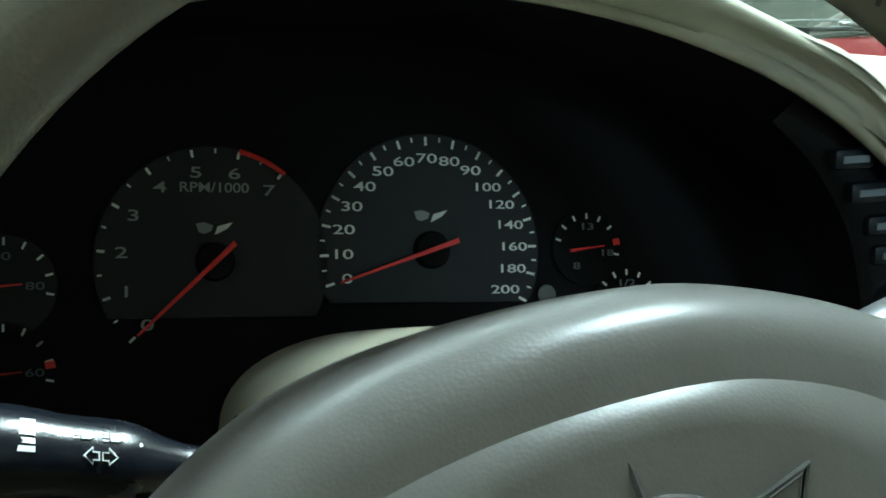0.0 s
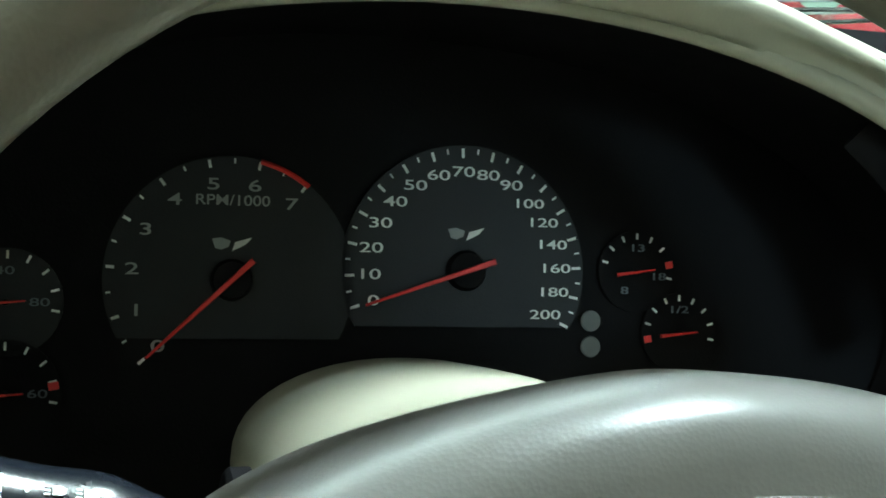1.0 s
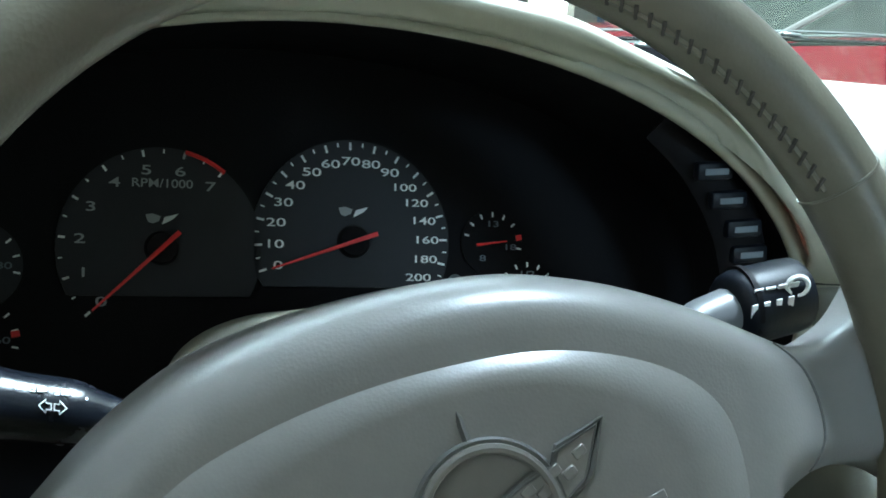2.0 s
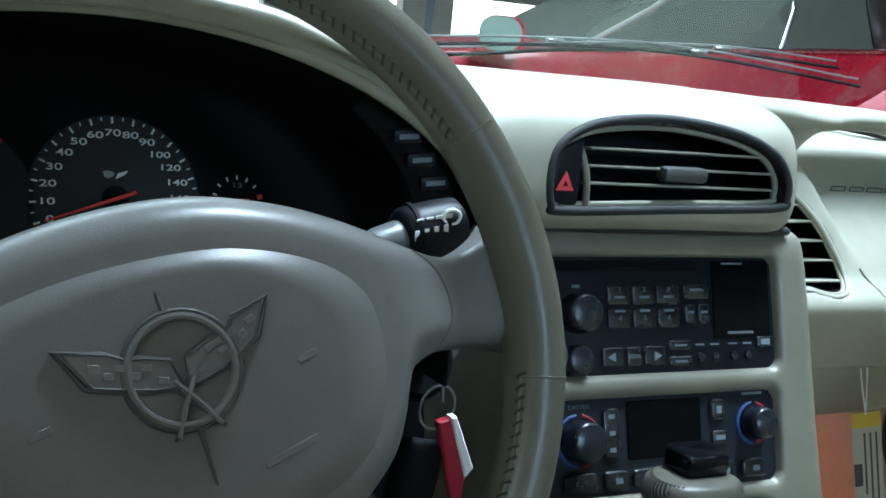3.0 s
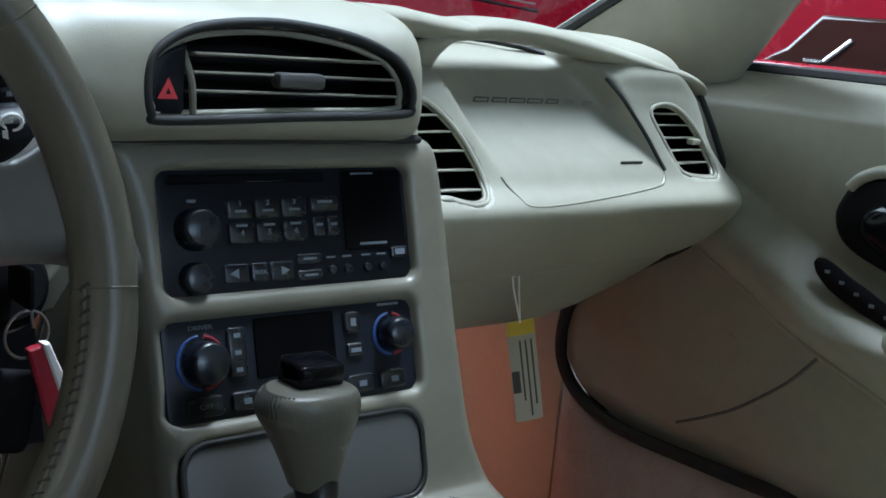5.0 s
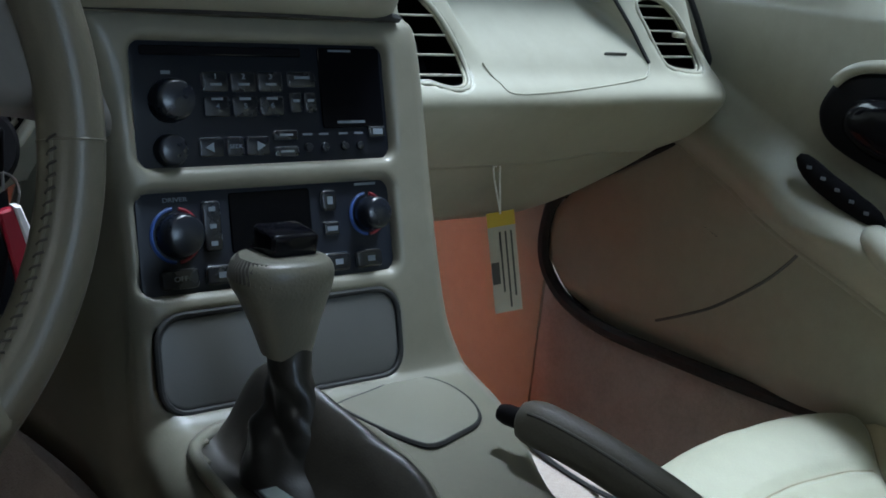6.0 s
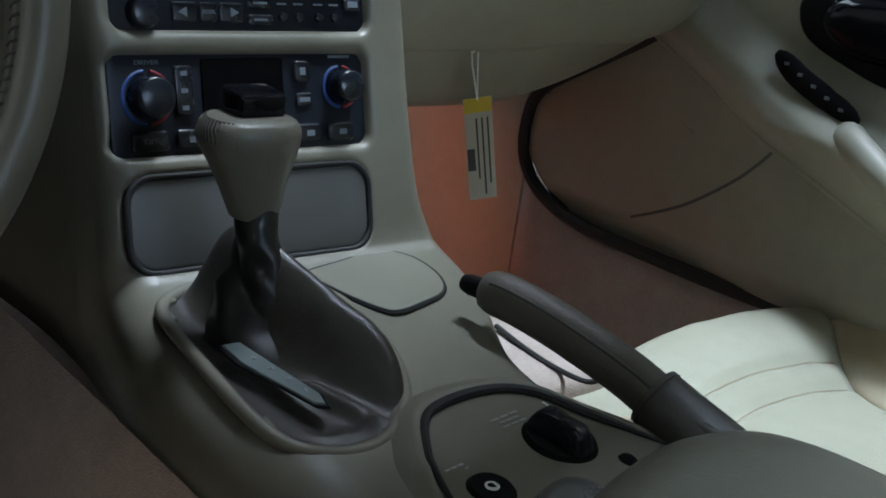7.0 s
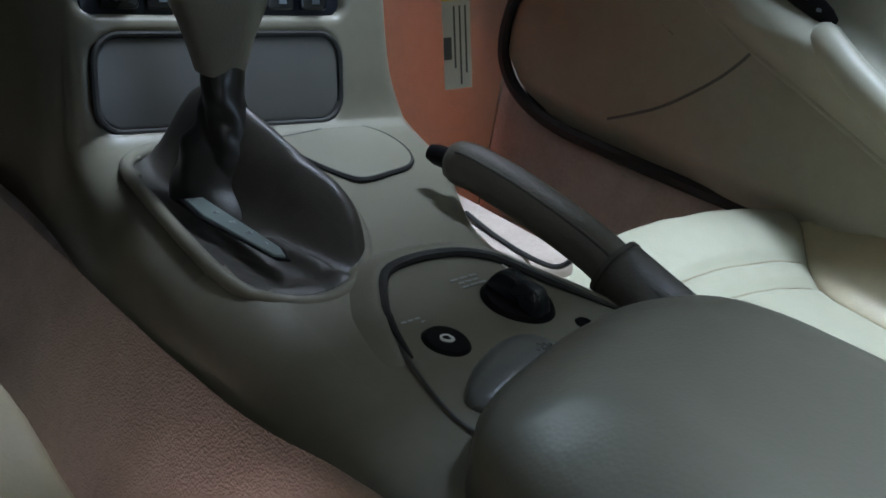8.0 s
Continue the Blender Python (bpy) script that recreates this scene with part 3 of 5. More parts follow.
for x, z in ((-.1836, .853), (-.174, .840), (-.164, .827), (-.159, .815)):
    b = part("button", rbox(.019, .006, .0085, .002, 2, pose(x, -.012, z, 0, -5, 0)), SATIN, info)
    part("legend", rbox(.012, .0006, .0028, m=pose(x, -.0153, z, 0, -5, 0)), GREYPRINT, b, smooth=False)

# ---- steering wheel ----
wa, ra = radians(21), radians(15)
WC, wu, wnrm = Vector((-.361, -.204, .776)), Vector((0, math.sin(wa), math.cos(wa))), Vector((0, -math.cos(wa), math.sin(wa)))
WM = basis(WC, (1, 0, 0), wu, wnrm) @ pose(0, 0, 0, 0, 0, 16)
RM = basis((-.3613, -.1695, .767), (1, 0, 0), (0, math.sin(ra), math.cos(ra)), (0, -math.cos(ra), math.sin(ra))) @ pose(0, 0, 0, 0, 0, 16)
wheel = thing("steering_wheel", "taupe leather steering wheel with stitched rim, turned slightly", "steering wheel")
RR, RT = .1775, .0142


def on_rim(deg, q, grow=1.0):
    """A point on the rim's skin: deg round the wheel, q round the section (0 outward, 90 towards the driver)."""
    d, q = radians(deg), radians(q)
    r = RR + RT * grow * math.cos(q)
    return RM @ Vector((r * math.cos(d), r * math.sin(d), RT * grow * 1.1 * math.sin(q)))


part("rim", sheet([[on_rim(d, q) for q in range(0, 360, 15)] for d in np.arange(0, 360, 3)], closed_u=True, closed_v=True), LEATHER, wheel, angle=0)
for a0, a1 in ((22, 84), (198, 250), (290, 342)):
    for d in np.arange(a0, a1, 1.9):
        part("stitch", tube([on_rim(d - .5, 158, 1.0), on_rim(d, 150, 1.05), on_rim(d + .5, 140, 1.0)], .0008, 5), STITCH, wheel)
    part("stitched_ridge", tube([on_rim(d, 150, .99) for d in np.arange(a0 - 1, a1 + 1, 2.0)], .0012, 6), LEATHER, wheel)
for d in (20, 160, 199, 341):
    part("rim_seam", tube([on_rim(d, q, 1.0) for q in range(0, 360, 15)], .0006, 5, closed=True), VINYL_DARK, wheel)


def dome(outline, h, n, m, back=.03, flat=.35, swell=.8):
    """A padded form: an outline that rises to height h over rings towards its middle."""
    o = np.array(outline)
    c = o.mean(0)
    rings = [[(x, y, -back) for x, y in o]]
    for k in range(n + 1):
        f = k / n
        s = 1 - (1 - flat) * f
        z = h * math.sin(f * math.pi / 2) ** swell
        rings.append([(c[0] + (x - c[0]) * s, c[1] + (y - c[1]) * s, z) for x, y in o])
    bm = sheet(rings, closed_v=True)
    bmesh.ops.holes_fill(bm, edges=[e for e in bm.edges if len(e.link_faces) == 1], sides=0)
    bm.transform(m)
    return bm


# hub cover and side spokes in one flowing form, over which the airbag pad stands a little proud
def step(a, b, v):
    t = min(1, max(0, (v - a) / (b - a)))
    return t * t * (3 - 2 * t)


HT = np.array([(-.192, .040), (-.180, .032), (-.166, .022), (-.150, .018), (-.134, .022), (-.112, .037), (-.089, .052), (-.066, .0625), (-.044, .0675), (-.022, .0695), (0, .0695), (.022, .0675), (.042, .063), (.067, .0535), (.089, .042), (.111, .0275), (.132, .0155), (.148, .0105), (.160, .0112), (.171, .0145), (.181, .021), (.192, .030)])
HB = np.array([(-.192, -.058), (-.180, -.050), (-.166, -.037), (-.146, -.030), (-.125, -.027), (-.106, -.030), (-.098, -.038), (-.090, -.052), (-.078, -.066), (-.05, -.080), (0, -.086), (.05, -.080), (.078, -.066), (.090, -.052), (.098, -.038), (.106, -.030), (.125, -.027), (.146, -.030), (.166, -.037), (.180, -.050), (.192, -.058)])


def along(x, pts):
    c = catmull(pts, 201)
    return float(np.interp(x, c[:, 0], c[:, 1]))


def hub_z(x):
    """Height of the hub cover over the emblem's plane: level in the middle, dipping to the rim along the spokes."""
    return -.005 - .021 * step(.098, .165, abs(x)) - .004 * min(1.5, abs(x) / .09) ** 2


def hub_row(x):
    t, b, z = along(x, HT) + .0014, along(x, HB), hub_z(x)
    r = .019 - .008 * step(.09, .15, abs(x))
    r2 = r * 1.15
    out = [(x, t + .001 + .0025 * step(.02, -.06, x) * step(-.185, -.12, x), z - r2 - .014 - .015 * step(.02, -.06, x) * step(-.185, -.12, x))]
    out += [(x, t - r * (1 - math.cos(q)), z - r2 * (1 - math.sin(q))) for q in np.linspace(0, math.pi / 2, 9)]
    out += [(x, t - r + (b - t + 2 * r) * f, z) for f in np.linspace(0, 1, 14)[1:-1]]
    out += [(x, b + r * (1 - math.cos(q)), z - r2 * (1 - math.sin(q))) for q in np.linspace(math.pi / 2, 0, 7)]
    return out + [(x, b - .001, z - r2 - .014)]


def hub_skin(x, y):
    row = np.array(hub_row(x)[1:-1])
    return float(np.interp(-y, -row[:, 1], row[:, 2]))


bm = sheet([hub_row(x) for x in np.arange(-.190, .1901, .0025)])
bm.transform(WM)
part("hub_cover", bm, PAD, wheel, angle=0)
pad_out = smooth_loop([(0, .053), (.031, .049), (.055, .041), (.077, .028), (.090, .013), (.094, -.004), (.090, -.030), (.075, -.058), (.045, -.073), (.0, -.078), (-.045, -.074), (-.080, -.055), (-.098, -.025), (-.104, .006), (-.100, .026), (-.082, .041), (-.058, .049), (-.030, .053)])
part("airbag_pad", dome(pad_out, .0105, 14, WM @ pose(0, 0, -.0110), .012, .70, 1.35), PAD, wheel, angle=0)
for s in (1, -1):
    part("spoke_seam", tube([WM @ Vector((s * x, y, hub_skin(s * x, y) + .0001)) for x, y in catmull([(.122, .019), (.129, .008), (.132, -.004), (.129, -.015), (.120, -.024)], 14)], .0006, 5), GROOVE, wheel)
    path = catmull([(s * .045, -.06, -.030), (s * .06, -.095, -.030), (s * .08, -.135, -.036), (s * .085, -.155, -.040)], 12)
    part("lower_spoke", tube([WM @ Vector(q) for q in path], .018, 12, squash=(tuple(WM.to_3x3() @ Vector((0, 0, 1))), .5)), LEATHER, wheel, angle=0)
# moulded emblem: a ring crossed by two flags, plus the pad's centre seam
EM = WM @ pose(0, 0, .0002)
part("emblem_ring", tube([EM @ Vector((.0002 + .0205 * math.cos(a), .0205 * math.sin(a) + .001, .0006)) for a in np.linspace(0, 2 * math.pi, 49)[:-1]], .0016, 8, closed=True), PAD, wheel)
# dark tubes stand in for the shade in the emblem's pressed outlines
part("emblem_groove_shade", tube([EM @ Vector((.0002 + .0228 * math.cos(a), .0225 * math.sin(a) + .001, .0001)) for a in np.linspace(0, 2 * math.pi, 49)[:-1]], .0012, 6, closed=True), GROOVE, wheel)
for s, flag in ((1, [(.003, .005), (.012, .0085), (.022, .0105), (.024, .0140), (.0395, .0175), (.0315, .004), (.0225, -.0005), (.010, -.004), (.001, -.006)]),
                (-1, [(-.003, .006), (-.012, .0095), (-.020, .0115), (-.025, .0150), (-.0415, .0205), (-.034, .005), (-.024, .001), (-.012, -.003), (-.001, -.005)])):
    part("emblem_flag", prism(flag[::-1] if s > 0 else flag, .0011, .0005, 1, EM), PAD, wheel)
    part("emblem_groove_shade", tube([EM @ Vector((x * 1.03 + s * .0004, y * 1.05, .0001)) for x, y in flag], .0012, 6, closed=True), GROOVE, wheel)
    part("emblem_shade_line", tube([EM @ Vector((x * .97, y * .97, .0010)) for x, y in flag], .0006, 6, closed=True), GROOVE, wheel)
    for k in range(6):
        fx = .008 + .0046 * k
        fy = fx * .30 + (.0022 if k % 2 else -.0010) - (.002 if fx < .012 else 0)
        part("flag_check", rbox(.0044, .0030, .0008, .0003, 1, EM @ pose(s * fx, fy, .0012, 0, 0, s * 22)), PAD, wheel)
    part("flag_staff", tube([EM @ Vector((s * .004, -.002, .001)), EM @ Vector((-s * .004, -.014, .0014)), EM @ Vector((-s * .0085, -.0225, .001))], .0012, 6), PAD, wheel)
    part("emblem_groove_shade", tube([EM @ Vector((s * .0055 - .0008, -.003, .0)), EM @ Vector((-s * .010, -.0235, .0))], .0007, 6), GROOVE, wheel)
for y0, y1 in ((.021, .040), (-.021, -.062)):
    part("pad_seam", tube([EM @ Vector((0, y0, 0.0)), EM @ Vector((0, (y0 + y1) / 2, -.001)), EM @ Vector((0, y1, -.004 if y1 > 0 else -.006))], .0011, 5), GROOVE, wheel)
for x, y, w in ((.050, -.009, .009), (-.055, -.005, .009), (.032, -.042, .024)):
    part("moulded_mark", rbox(w, .003, .0008, .0003, 1, EM @ pose(x, y, -.0008, 0, 0, 8)), PAD, wheel)

# ---- steering column, stalks, key ----
column = thing("steering_column", "beige steering column cover behind the wheel", "steering column")
CS = []
for y, top, hw in ((-.150, .800, .053), (-.142, .810, .054), (-.13, .8145, .057), (-.10, .810, .0595), (-.07, .802, .061), (-.02, .79, .064), (.05, .77, .060)):
    CS.append([(-.357 + hw * math.copysign(abs(math.cos(q)) ** (.84 if math.cos(q) > 0 else 1.0), math.cos(q)), y, (top + .69) / 2 + (top - .69) / 2 * math.copysign(abs(math.sin(q)) ** .84, math.sin(q))) for q in np.linspace(0, 2 * math.pi, 49)[:-1]])
bm = sheet(catmull(np.array(CS), 30), closed_v=True)
bmesh.ops.holes_fill(bm, edges=[e for e in bm.edges if len(e.link_faces) == 1], sides=0)
part("cover", bm, VINYL, column, angle=50)
part("stalk_opening", dome([tuple(p) for p in disc(.017, 24)], .002, 2, basis((-.4275, -.060, .755), (0, 1.5, 0), (0, 0, 1), (-1, 0, 0)), .006, .8), BLACK, column, "black opening for the stalk")
stalk_l = thing("indicator_stalk", "black indicator and light stalk with white symbols", "stalk")
sl = catmull([(-.42, -.058, .755), (-.45, -.058, .7585), (-.475, -.058, .7625), (-.50, -.059, .766), (-.53, -.060, .769)], 24)
part("stem", tube(sl, [.0065 + .0055 * step(4, 9, k) + .002 * step(12, 17, k) for k in range(24)], 18), BUTTON, stalk_l, angle=60)


def stalk_place(x, q, lift=0.0):
    c = np.array([np.interp(-x, -sl[:, 0], sl[:, n]) for n in range(3)])
    r = float(np.interp(-x, -sl[:, 0], [.0065 + .0055 * step(4, 9, k) + .002 * step(12, 17, k) for k in range(24)])) + lift
    n = Vector((0, -math.cos(radians(q)), math.sin(radians(q))))
    return basis(Vector(c) + n * r, (1, 0, -.14), Vector((0, math.sin(radians(q)), math.cos(radians(q)))), n)


for k, x in enumerate((-.4885, -.4815, -.4735, -.4655, -.4585)):
    m_ = stalk_place(x, 52, .0001)
    if k in (2, 3):
        part("symbol", prism([(-.0012, -.0013), (.001, -.0013), (.0022, -.0006), (.0022, .0006), (.001, .0013), (-.0012, .0013)], .0004, m=m_), WHITE, stalk_l, smooth=False)
        for r in (-.0012, 0, .0012):
            part("symbol", rbox(.0016, .0004, .0004, m=m_ @ pose(-.0026, r, 0)), WHITE, stalk_l, smooth=False)
    else:
        part("symbol", rbox(.0009, .0026, .0004, m=m_ @ pose(0, 0, 0, 0, 0, 25)), WHITE, stalk_l, smooth=False)
for q in (62, 46, 36, 26):
    part("symbol", rbox(.0055, .0016, .0004, m=stalk_place(-.490, q, .0001)), WHITE, stalk_l, smooth=False)
for s in (1, -1):
    part("arrow", outline_mesh([stalk_place(-.4695, 24, .0002) @ Vector((px * s, py, 0)) for px, py in ((.0046, 0), (.0022, .0024), (.0022, .0011), (.0005, .0011), (.0005, -.0011), (.0022, -.0011), (.0022, -.0024))], .0003, 5), WHITE, stalk_l)
COLLAR = mat("collar_grey", (.11, .113, .118), .4, var=.1, bump=0)
stalk_r = thing("wiper_stalk", "black wiper stalk with white markings and grey collar", "stalk")
part("stem", tube([(-.28, -.115, .79), (-.25, -.105, .802), (-.238, -.102, .806), (-.222, -.098, .810)], [.0060, .0068, .0092, .0096], 14), COLLAR, stalk_r)
knob = part("knob", tube(catmull([(-.225, -.0985, .8095), (-.218, -.0975, .811), (-.205, -.096, .8135), (-.193, -.094, .8155), (-.1905, -.094, .816)], 14), [.010, .013, .0145, .015, .0152, .0152, .0152, .0152, .0152, .015, .0148, .014, .012, .004], 20), SATIN, stalk_r, angle=60)
for x in (-.2175,):
    part("grip_ring", tube([(x - .0011, -.0970 - (x + .2125) * .06, .8122 + (x + .2125) * .16), (x + .0011, -.0971 - (x + .2125) * .06, .8126 + (x + .2125) * .16)], [.0158, .0158], 20), BLACK, knob, angle=40)
for k in range(4):
    part("marking", rbox(.0024, .0006, .0085, m=pose(-.221 + k * .0052, -.1108, .8115 + k * .0012, 15, -12, 0)), WHITE, knob, smooth=False)
    part("marking", rbox(.0040, .0006, .0036, m=pose(-.219 + k * .0052, -.1085, .8195 + k * .001, 30, -12, 0)), WHITE, knob, smooth=False)
part("symbol", outline_mesh([(-.202 + .0048 * math.cos(a), -.109, .8225 + .0038 * math.sin(a)) for a in np.linspace(0, 6.28, 16)[:-1]], .0010, 5), WHITE, knob)
ignition = thing("ignition_switch", "black ignition lock in the dashboard", "ignition")
part("housing", lathe([(.0001, .012), (.019, .012), (.024, .004), (.026, -.03)], 28, basis((-.178, -.035, .728), (1, 0, 0), (0, .25, .97), (0, -.97, .25))), BLACK, ignition)
keys = thing("car_keys", "car key with steel ring and red fob hanging from the ignition", "keys")
part("key_blade", rbox(.003, .03, .022, .001, 1, pose(-.178, -.062, .735)), BLACK, keys)
part("ring", outline_mesh([(-.176 + .0125 * math.cos(a), -.066 + .003 * math.cos(a), .709 + .0125 * math.sin(a)) for a in np.linspace(0, 6.28, 30)[:-1]], .0008, 6), STEEL, keys)
part("wire", tube([(-.177, -.064, .738), (-.174, -.065, .728), (-.173, -.066, .712)], .0009, 6), STEEL, keys)
part("fob", prism([(-.005, 0), (.003, .002), (.016, -.030), (.014, -.058), (.006, -.04)], .005, .0012, 1, basis((-.172, -.066, .702), (1, 0, 0), (0, 0, 1), (0, -1, 0))), mat("fob_red", (.35, .01, .03), .35, var=.05, bump=0), keys, "red fob")
part("fob_edge", prism([(.002, .003), (.006, .003), (.020, -.028), (.015, -.034)], .0062, .001, 1, basis((-.172, -.066, .702), (1, 0, 0), (0, 0, 1), (0, -1, 0))), mat("fob_white", (.75, .72, .7), .4, var=.05, bump=0), keys, "white fob edge")
part("remote", rbox(.030, .012, .045, .006, 3, pose(-.185, -.062, .668, 0, 10, 0)), BLACK, keys)

# ---- centre stack ----
SO, sv, sn = Vector((0, -.017, .776)), Vector((0, .2785, .9604)), Vector((0, -.9604, .2785))
SM = basis(SO, (1, 0, 0), sv, sn)


def sv_of(z):
    return (z - .776) / .9604


def rect(x0, x1, z0, z1, r):
    return rrect(x1 - x0, sv_of(z1) - sv_of(z0), r, 5, (x0 + x1) / 2, (sv_of(z0) + sv_of(z1)) / 2)


HOLES = [rect(-.081, .103, .713, .785, .008), rect(-.084, .099, .641, .699, .008), rect(-.081, .096, .5735, .6295, .017)]
FRAMES = [(-.081, .103, sv_of(.713), sv_of(.785), .008, .0066), (-.084, .099, sv_of(.641), sv_of(.699), .008, .0066), (-.081, .096, sv_of(.5735), sv_of(.6295), .017, .0035)]


def opening(x, v):
    """Distance to the nearest opening's edge in the stack's plane (negative inside), and that edge's rounding."""
    best = (1.0, .006)
    for x0, x1, v0, v1, r, roll in FRAMES:
        dx, dv = abs(x - (x0 + x1) / 2) - (x1 - x0) / 2 + r, abs(v - (v0 + v1) / 2) - (v1 - v0) / 2 + r
        d = math.hypot(max(dx, 0), max(dv, 0)) + min(max(dx, dv), 0) - r
        if d < best[0]:
            best = (d, roll)
    return best


console = thing("centre_console", "taupe moulded centre console running from the dashboard", "console")
# face and top of the console as one bent sheet, with openings for radio, climate panel and cubby
prof = np.array([(.002, .803), (-.006, .800), (-.0125, .7915), (-.020, .766), (-.034, .717), (-.050, .662), (-.0655, .608), (-.0735, .580), (-.080, .5715), (-.094, .5685), (-.13, .568), (-.17, .567), (-.24, .560), (-.30, .549), (-.36, .540), (-.46, .535), (-.7, .53)])
left = [-.108, -.108, -.106, -.098, -.092, -.0885, -.087, -.0875, -.089, -.092, -.098, -.103, -.108, -.108, -.108, -.108, -.108]
right = [.128, .130, .131, .133, .134, .135, .139, .148, .152, .150, .136, .116, .080, .090, .124, .146, .146]
rows = catmull(np.c_[prof, left, right], 360)


CON = []
for i, (y, z, a, b) in enumerate(rows):
    ty, tz = rows[min(i + 1, 359)][:2] - rows[max(i - 1, 0)][:2]
    l = math.hypot(ty, tz)
    ny, nz = tz / l, -ty / l
    if ny > 0 and nz < 0:
        ny, nz = -ny, -nz
    if nz < 0 or ny > 0:
        ny, nz = (-abs(ny), abs(nz))
    row = []
    r = .012 + .022 * step(.0, -.14, y)
    deep = max(.006, (z - nz * r - .507) / .89)
    for d in np.linspace(deep, .004, 6):
        row.append((a - .004 - .006 * step(0, .03, d), y - ny * r + d * .45, z - nz * r - d * .89))
    for q in np.linspace(0, math.pi / 2, 6):
        row.append((a + r - r * math.cos(q) - .004, y - ny * (r - r * math.sin(q)), z - nz * (r - r * math.sin(q))))
    for f in np.linspace(0, 1, 140)[1:-1]:
        row.append((a + r - .004 + (b - a - r - .004) * f, y, z))
    for q in np.linspace(math.pi / 2, 0, 6):
        r = .012
        row.append((b - r + r * math.cos(q) + .004, y - ny * (r - r * math.sin(q)), z - nz * (r - r * math.sin(q))))
    for d in (.02, .035, .06, .10, .16):
        row.append((b + .004 + d * .12, y - ny * d, z - nz * d))
    CON.append(row)


BOOT_OUT = [tuple(p) for p in smooth_loop([(-.066, -.095), (-.035, -.085), (.0, -.088), (.024, -.105), (.026, -.15), (.012, -.21), (-.012, -.252), (-.045, -.274), (-.075, -.272), (-.094, -.25), (-.094, -.19), (-.084, -.12)])]


def stack_keep(c):
    if c.z < .5745 and c.y < -.08:
        return not inside(-.034 + (c.x + .034) * 1.04, -.178 + (c.y + .178) * 1.03, BOOT_OUT)
    if c.z < .5745 or c.y > .02:
        return True
    v = (Vector(c) - SO)
    if abs(v.dot(sn)) > .03:
        return True
    return opening(c.x, v.dot(sv))[0] > -.0032


for row in CON:
    for i, p in enumerate(row):
        q = Vector(p) - SO
        if abs(q.dot(sn)) < .006 and p[2] > .5725:
            d, roll = opening(p[0], q.dot(sv))
            if d < roll:
                t = max(0, d) / roll
                row[i] = tuple(Vector(p) - sn * (roll * (1 - math.sqrt(max(0, 1 - (1 - t) ** 2))) + max(0, -d) * 2.2))
thick(part("body", sheet(CON, stack_keep), VINYL_DARK, console, angle=0), .002)
part("cubby_gap", outline_mesh([SM @ Vector((x, y, -.0018)) for x, y in HOLES[2]], .0022, 8), SEAL, console, "black gap round the cubby door")
part("cubby_door", prism(rect(-.0805, .0955, .574, .629, .017), .006, .0035, 4, SM @ pose(0, 0, -.0075)), mat("cubby_grey", (.085, .085, .083), .40, var=.08), console, "dark grey cubby door")
part("inner_wall", rbox(.19, .25, .004, m=SM @ pose(.009, -.11, -.05)), BLACK, console)
part("gap", tube(catmull([(-.118, -.010, .8030), (-.05, -.014, .8030), (.05, -.014, .8030), (.104, -.012, .8029), (.116, -.008, .8020)], 40), .0030, 8), SEAL, console)


def mk_button(par, x, z, w, h, r, depth=.003, base=.0, material=None, name="button"):
    ob = part(name, prism(rrect(w, h, r, 4), depth, min(.0016, depth * .6), 3, SM @ pose(x, sv_of(z), base)), material or BUTTON, par)
    part("button_edge", outline_mesh([SM @ Vector((x + p * .985, sv_of(z) + q * .98, base + depth * .45)) for p, q in rrect(w, h, r, 4)], .00036, 5), EDGE, ob)
    return ob


def legend(par, x, z, w, h, lift, material=None):
    return part("legend", rbox(w, h, .0003, m=SM @ pose(x, sv_of(z), lift)), material or GREYPRINT, par, smooth=False)


def knob_on(par, x, z, r, h, base, name="knob", label=""):
    prof_ = [(.0001, h), (r * .80, h), (r * .93, h * .93), (r, h * .7), (r * 1.04, 0)]
    return part(name, lathe(prof_, 32, SM @ pose(x, sv_of(z), base)), KNOB, par, label, angle=50)


radio = thing("car_radio", "black car radio with buttons and dark display", "radio")
part("faceplate", prism(rect(-.082, .104, .712, .786, .007), .01, .001, 2, SM @ pose(0, 0, -.016)), SATIN, radio)
RB = -.006
part("slot", rbox(.112, .006, .003, .001, 1, SM @ pose(-.018, sv_of(.7795), RB)), GLOSS, radio)
part("display", prism(rect(.051, .100, .733, .783, .002), .0012, .0004, 1, SM @ pose(0, 0, RB)), DISPLAY, radio, "dark glossy display")
legend(radio, .073, .7365, .022, .0016, RB + .0014)
legend(radio, .068, .781, .018, .0012, RB + .0014)
knob_on(radio, -.058, .7505, .0125, .014, RB)
knob_on(radio, -.0605, .7225, .0095, .009, RB)
legend(radio, -.058, .767, .006, .002, RB + .0002)
for r in range(2):
    for c in range(3):
        b = mk_button(radio, -.026 + c * .0195, .7615 - r * .0145, .018, .0128, .002, .002, RB)
        text(str(r * 3 + c + 1), .0046, GREYPRINT, b, SM @ pose(-.026 + c * .0195, sv_of(.7645 - r * .0205 + (.0 if r == 0 else .003)), RB + .0022), "numeral", width=1.3)
        legend(b, -.026 + c * .0195, .7600 - r * .0085, .008, .0016, RB + .0022)
for x, z, w, h in ((.0365, .763, .021, .010), (.031, .749, .009, .013), (.042, .749, .009, .013)):
    b = mk_button(radio, x, z, w, h, .002, .002, RB)
    legend(b, x, z + .001, w * .55, .0018, RB + .0022)
for x, w in ((-.032, .017), (-.0155, .012), (.0005, .017)):
    b = mk_button(radio, x, .7235, w, .012, .002, .002, RB)
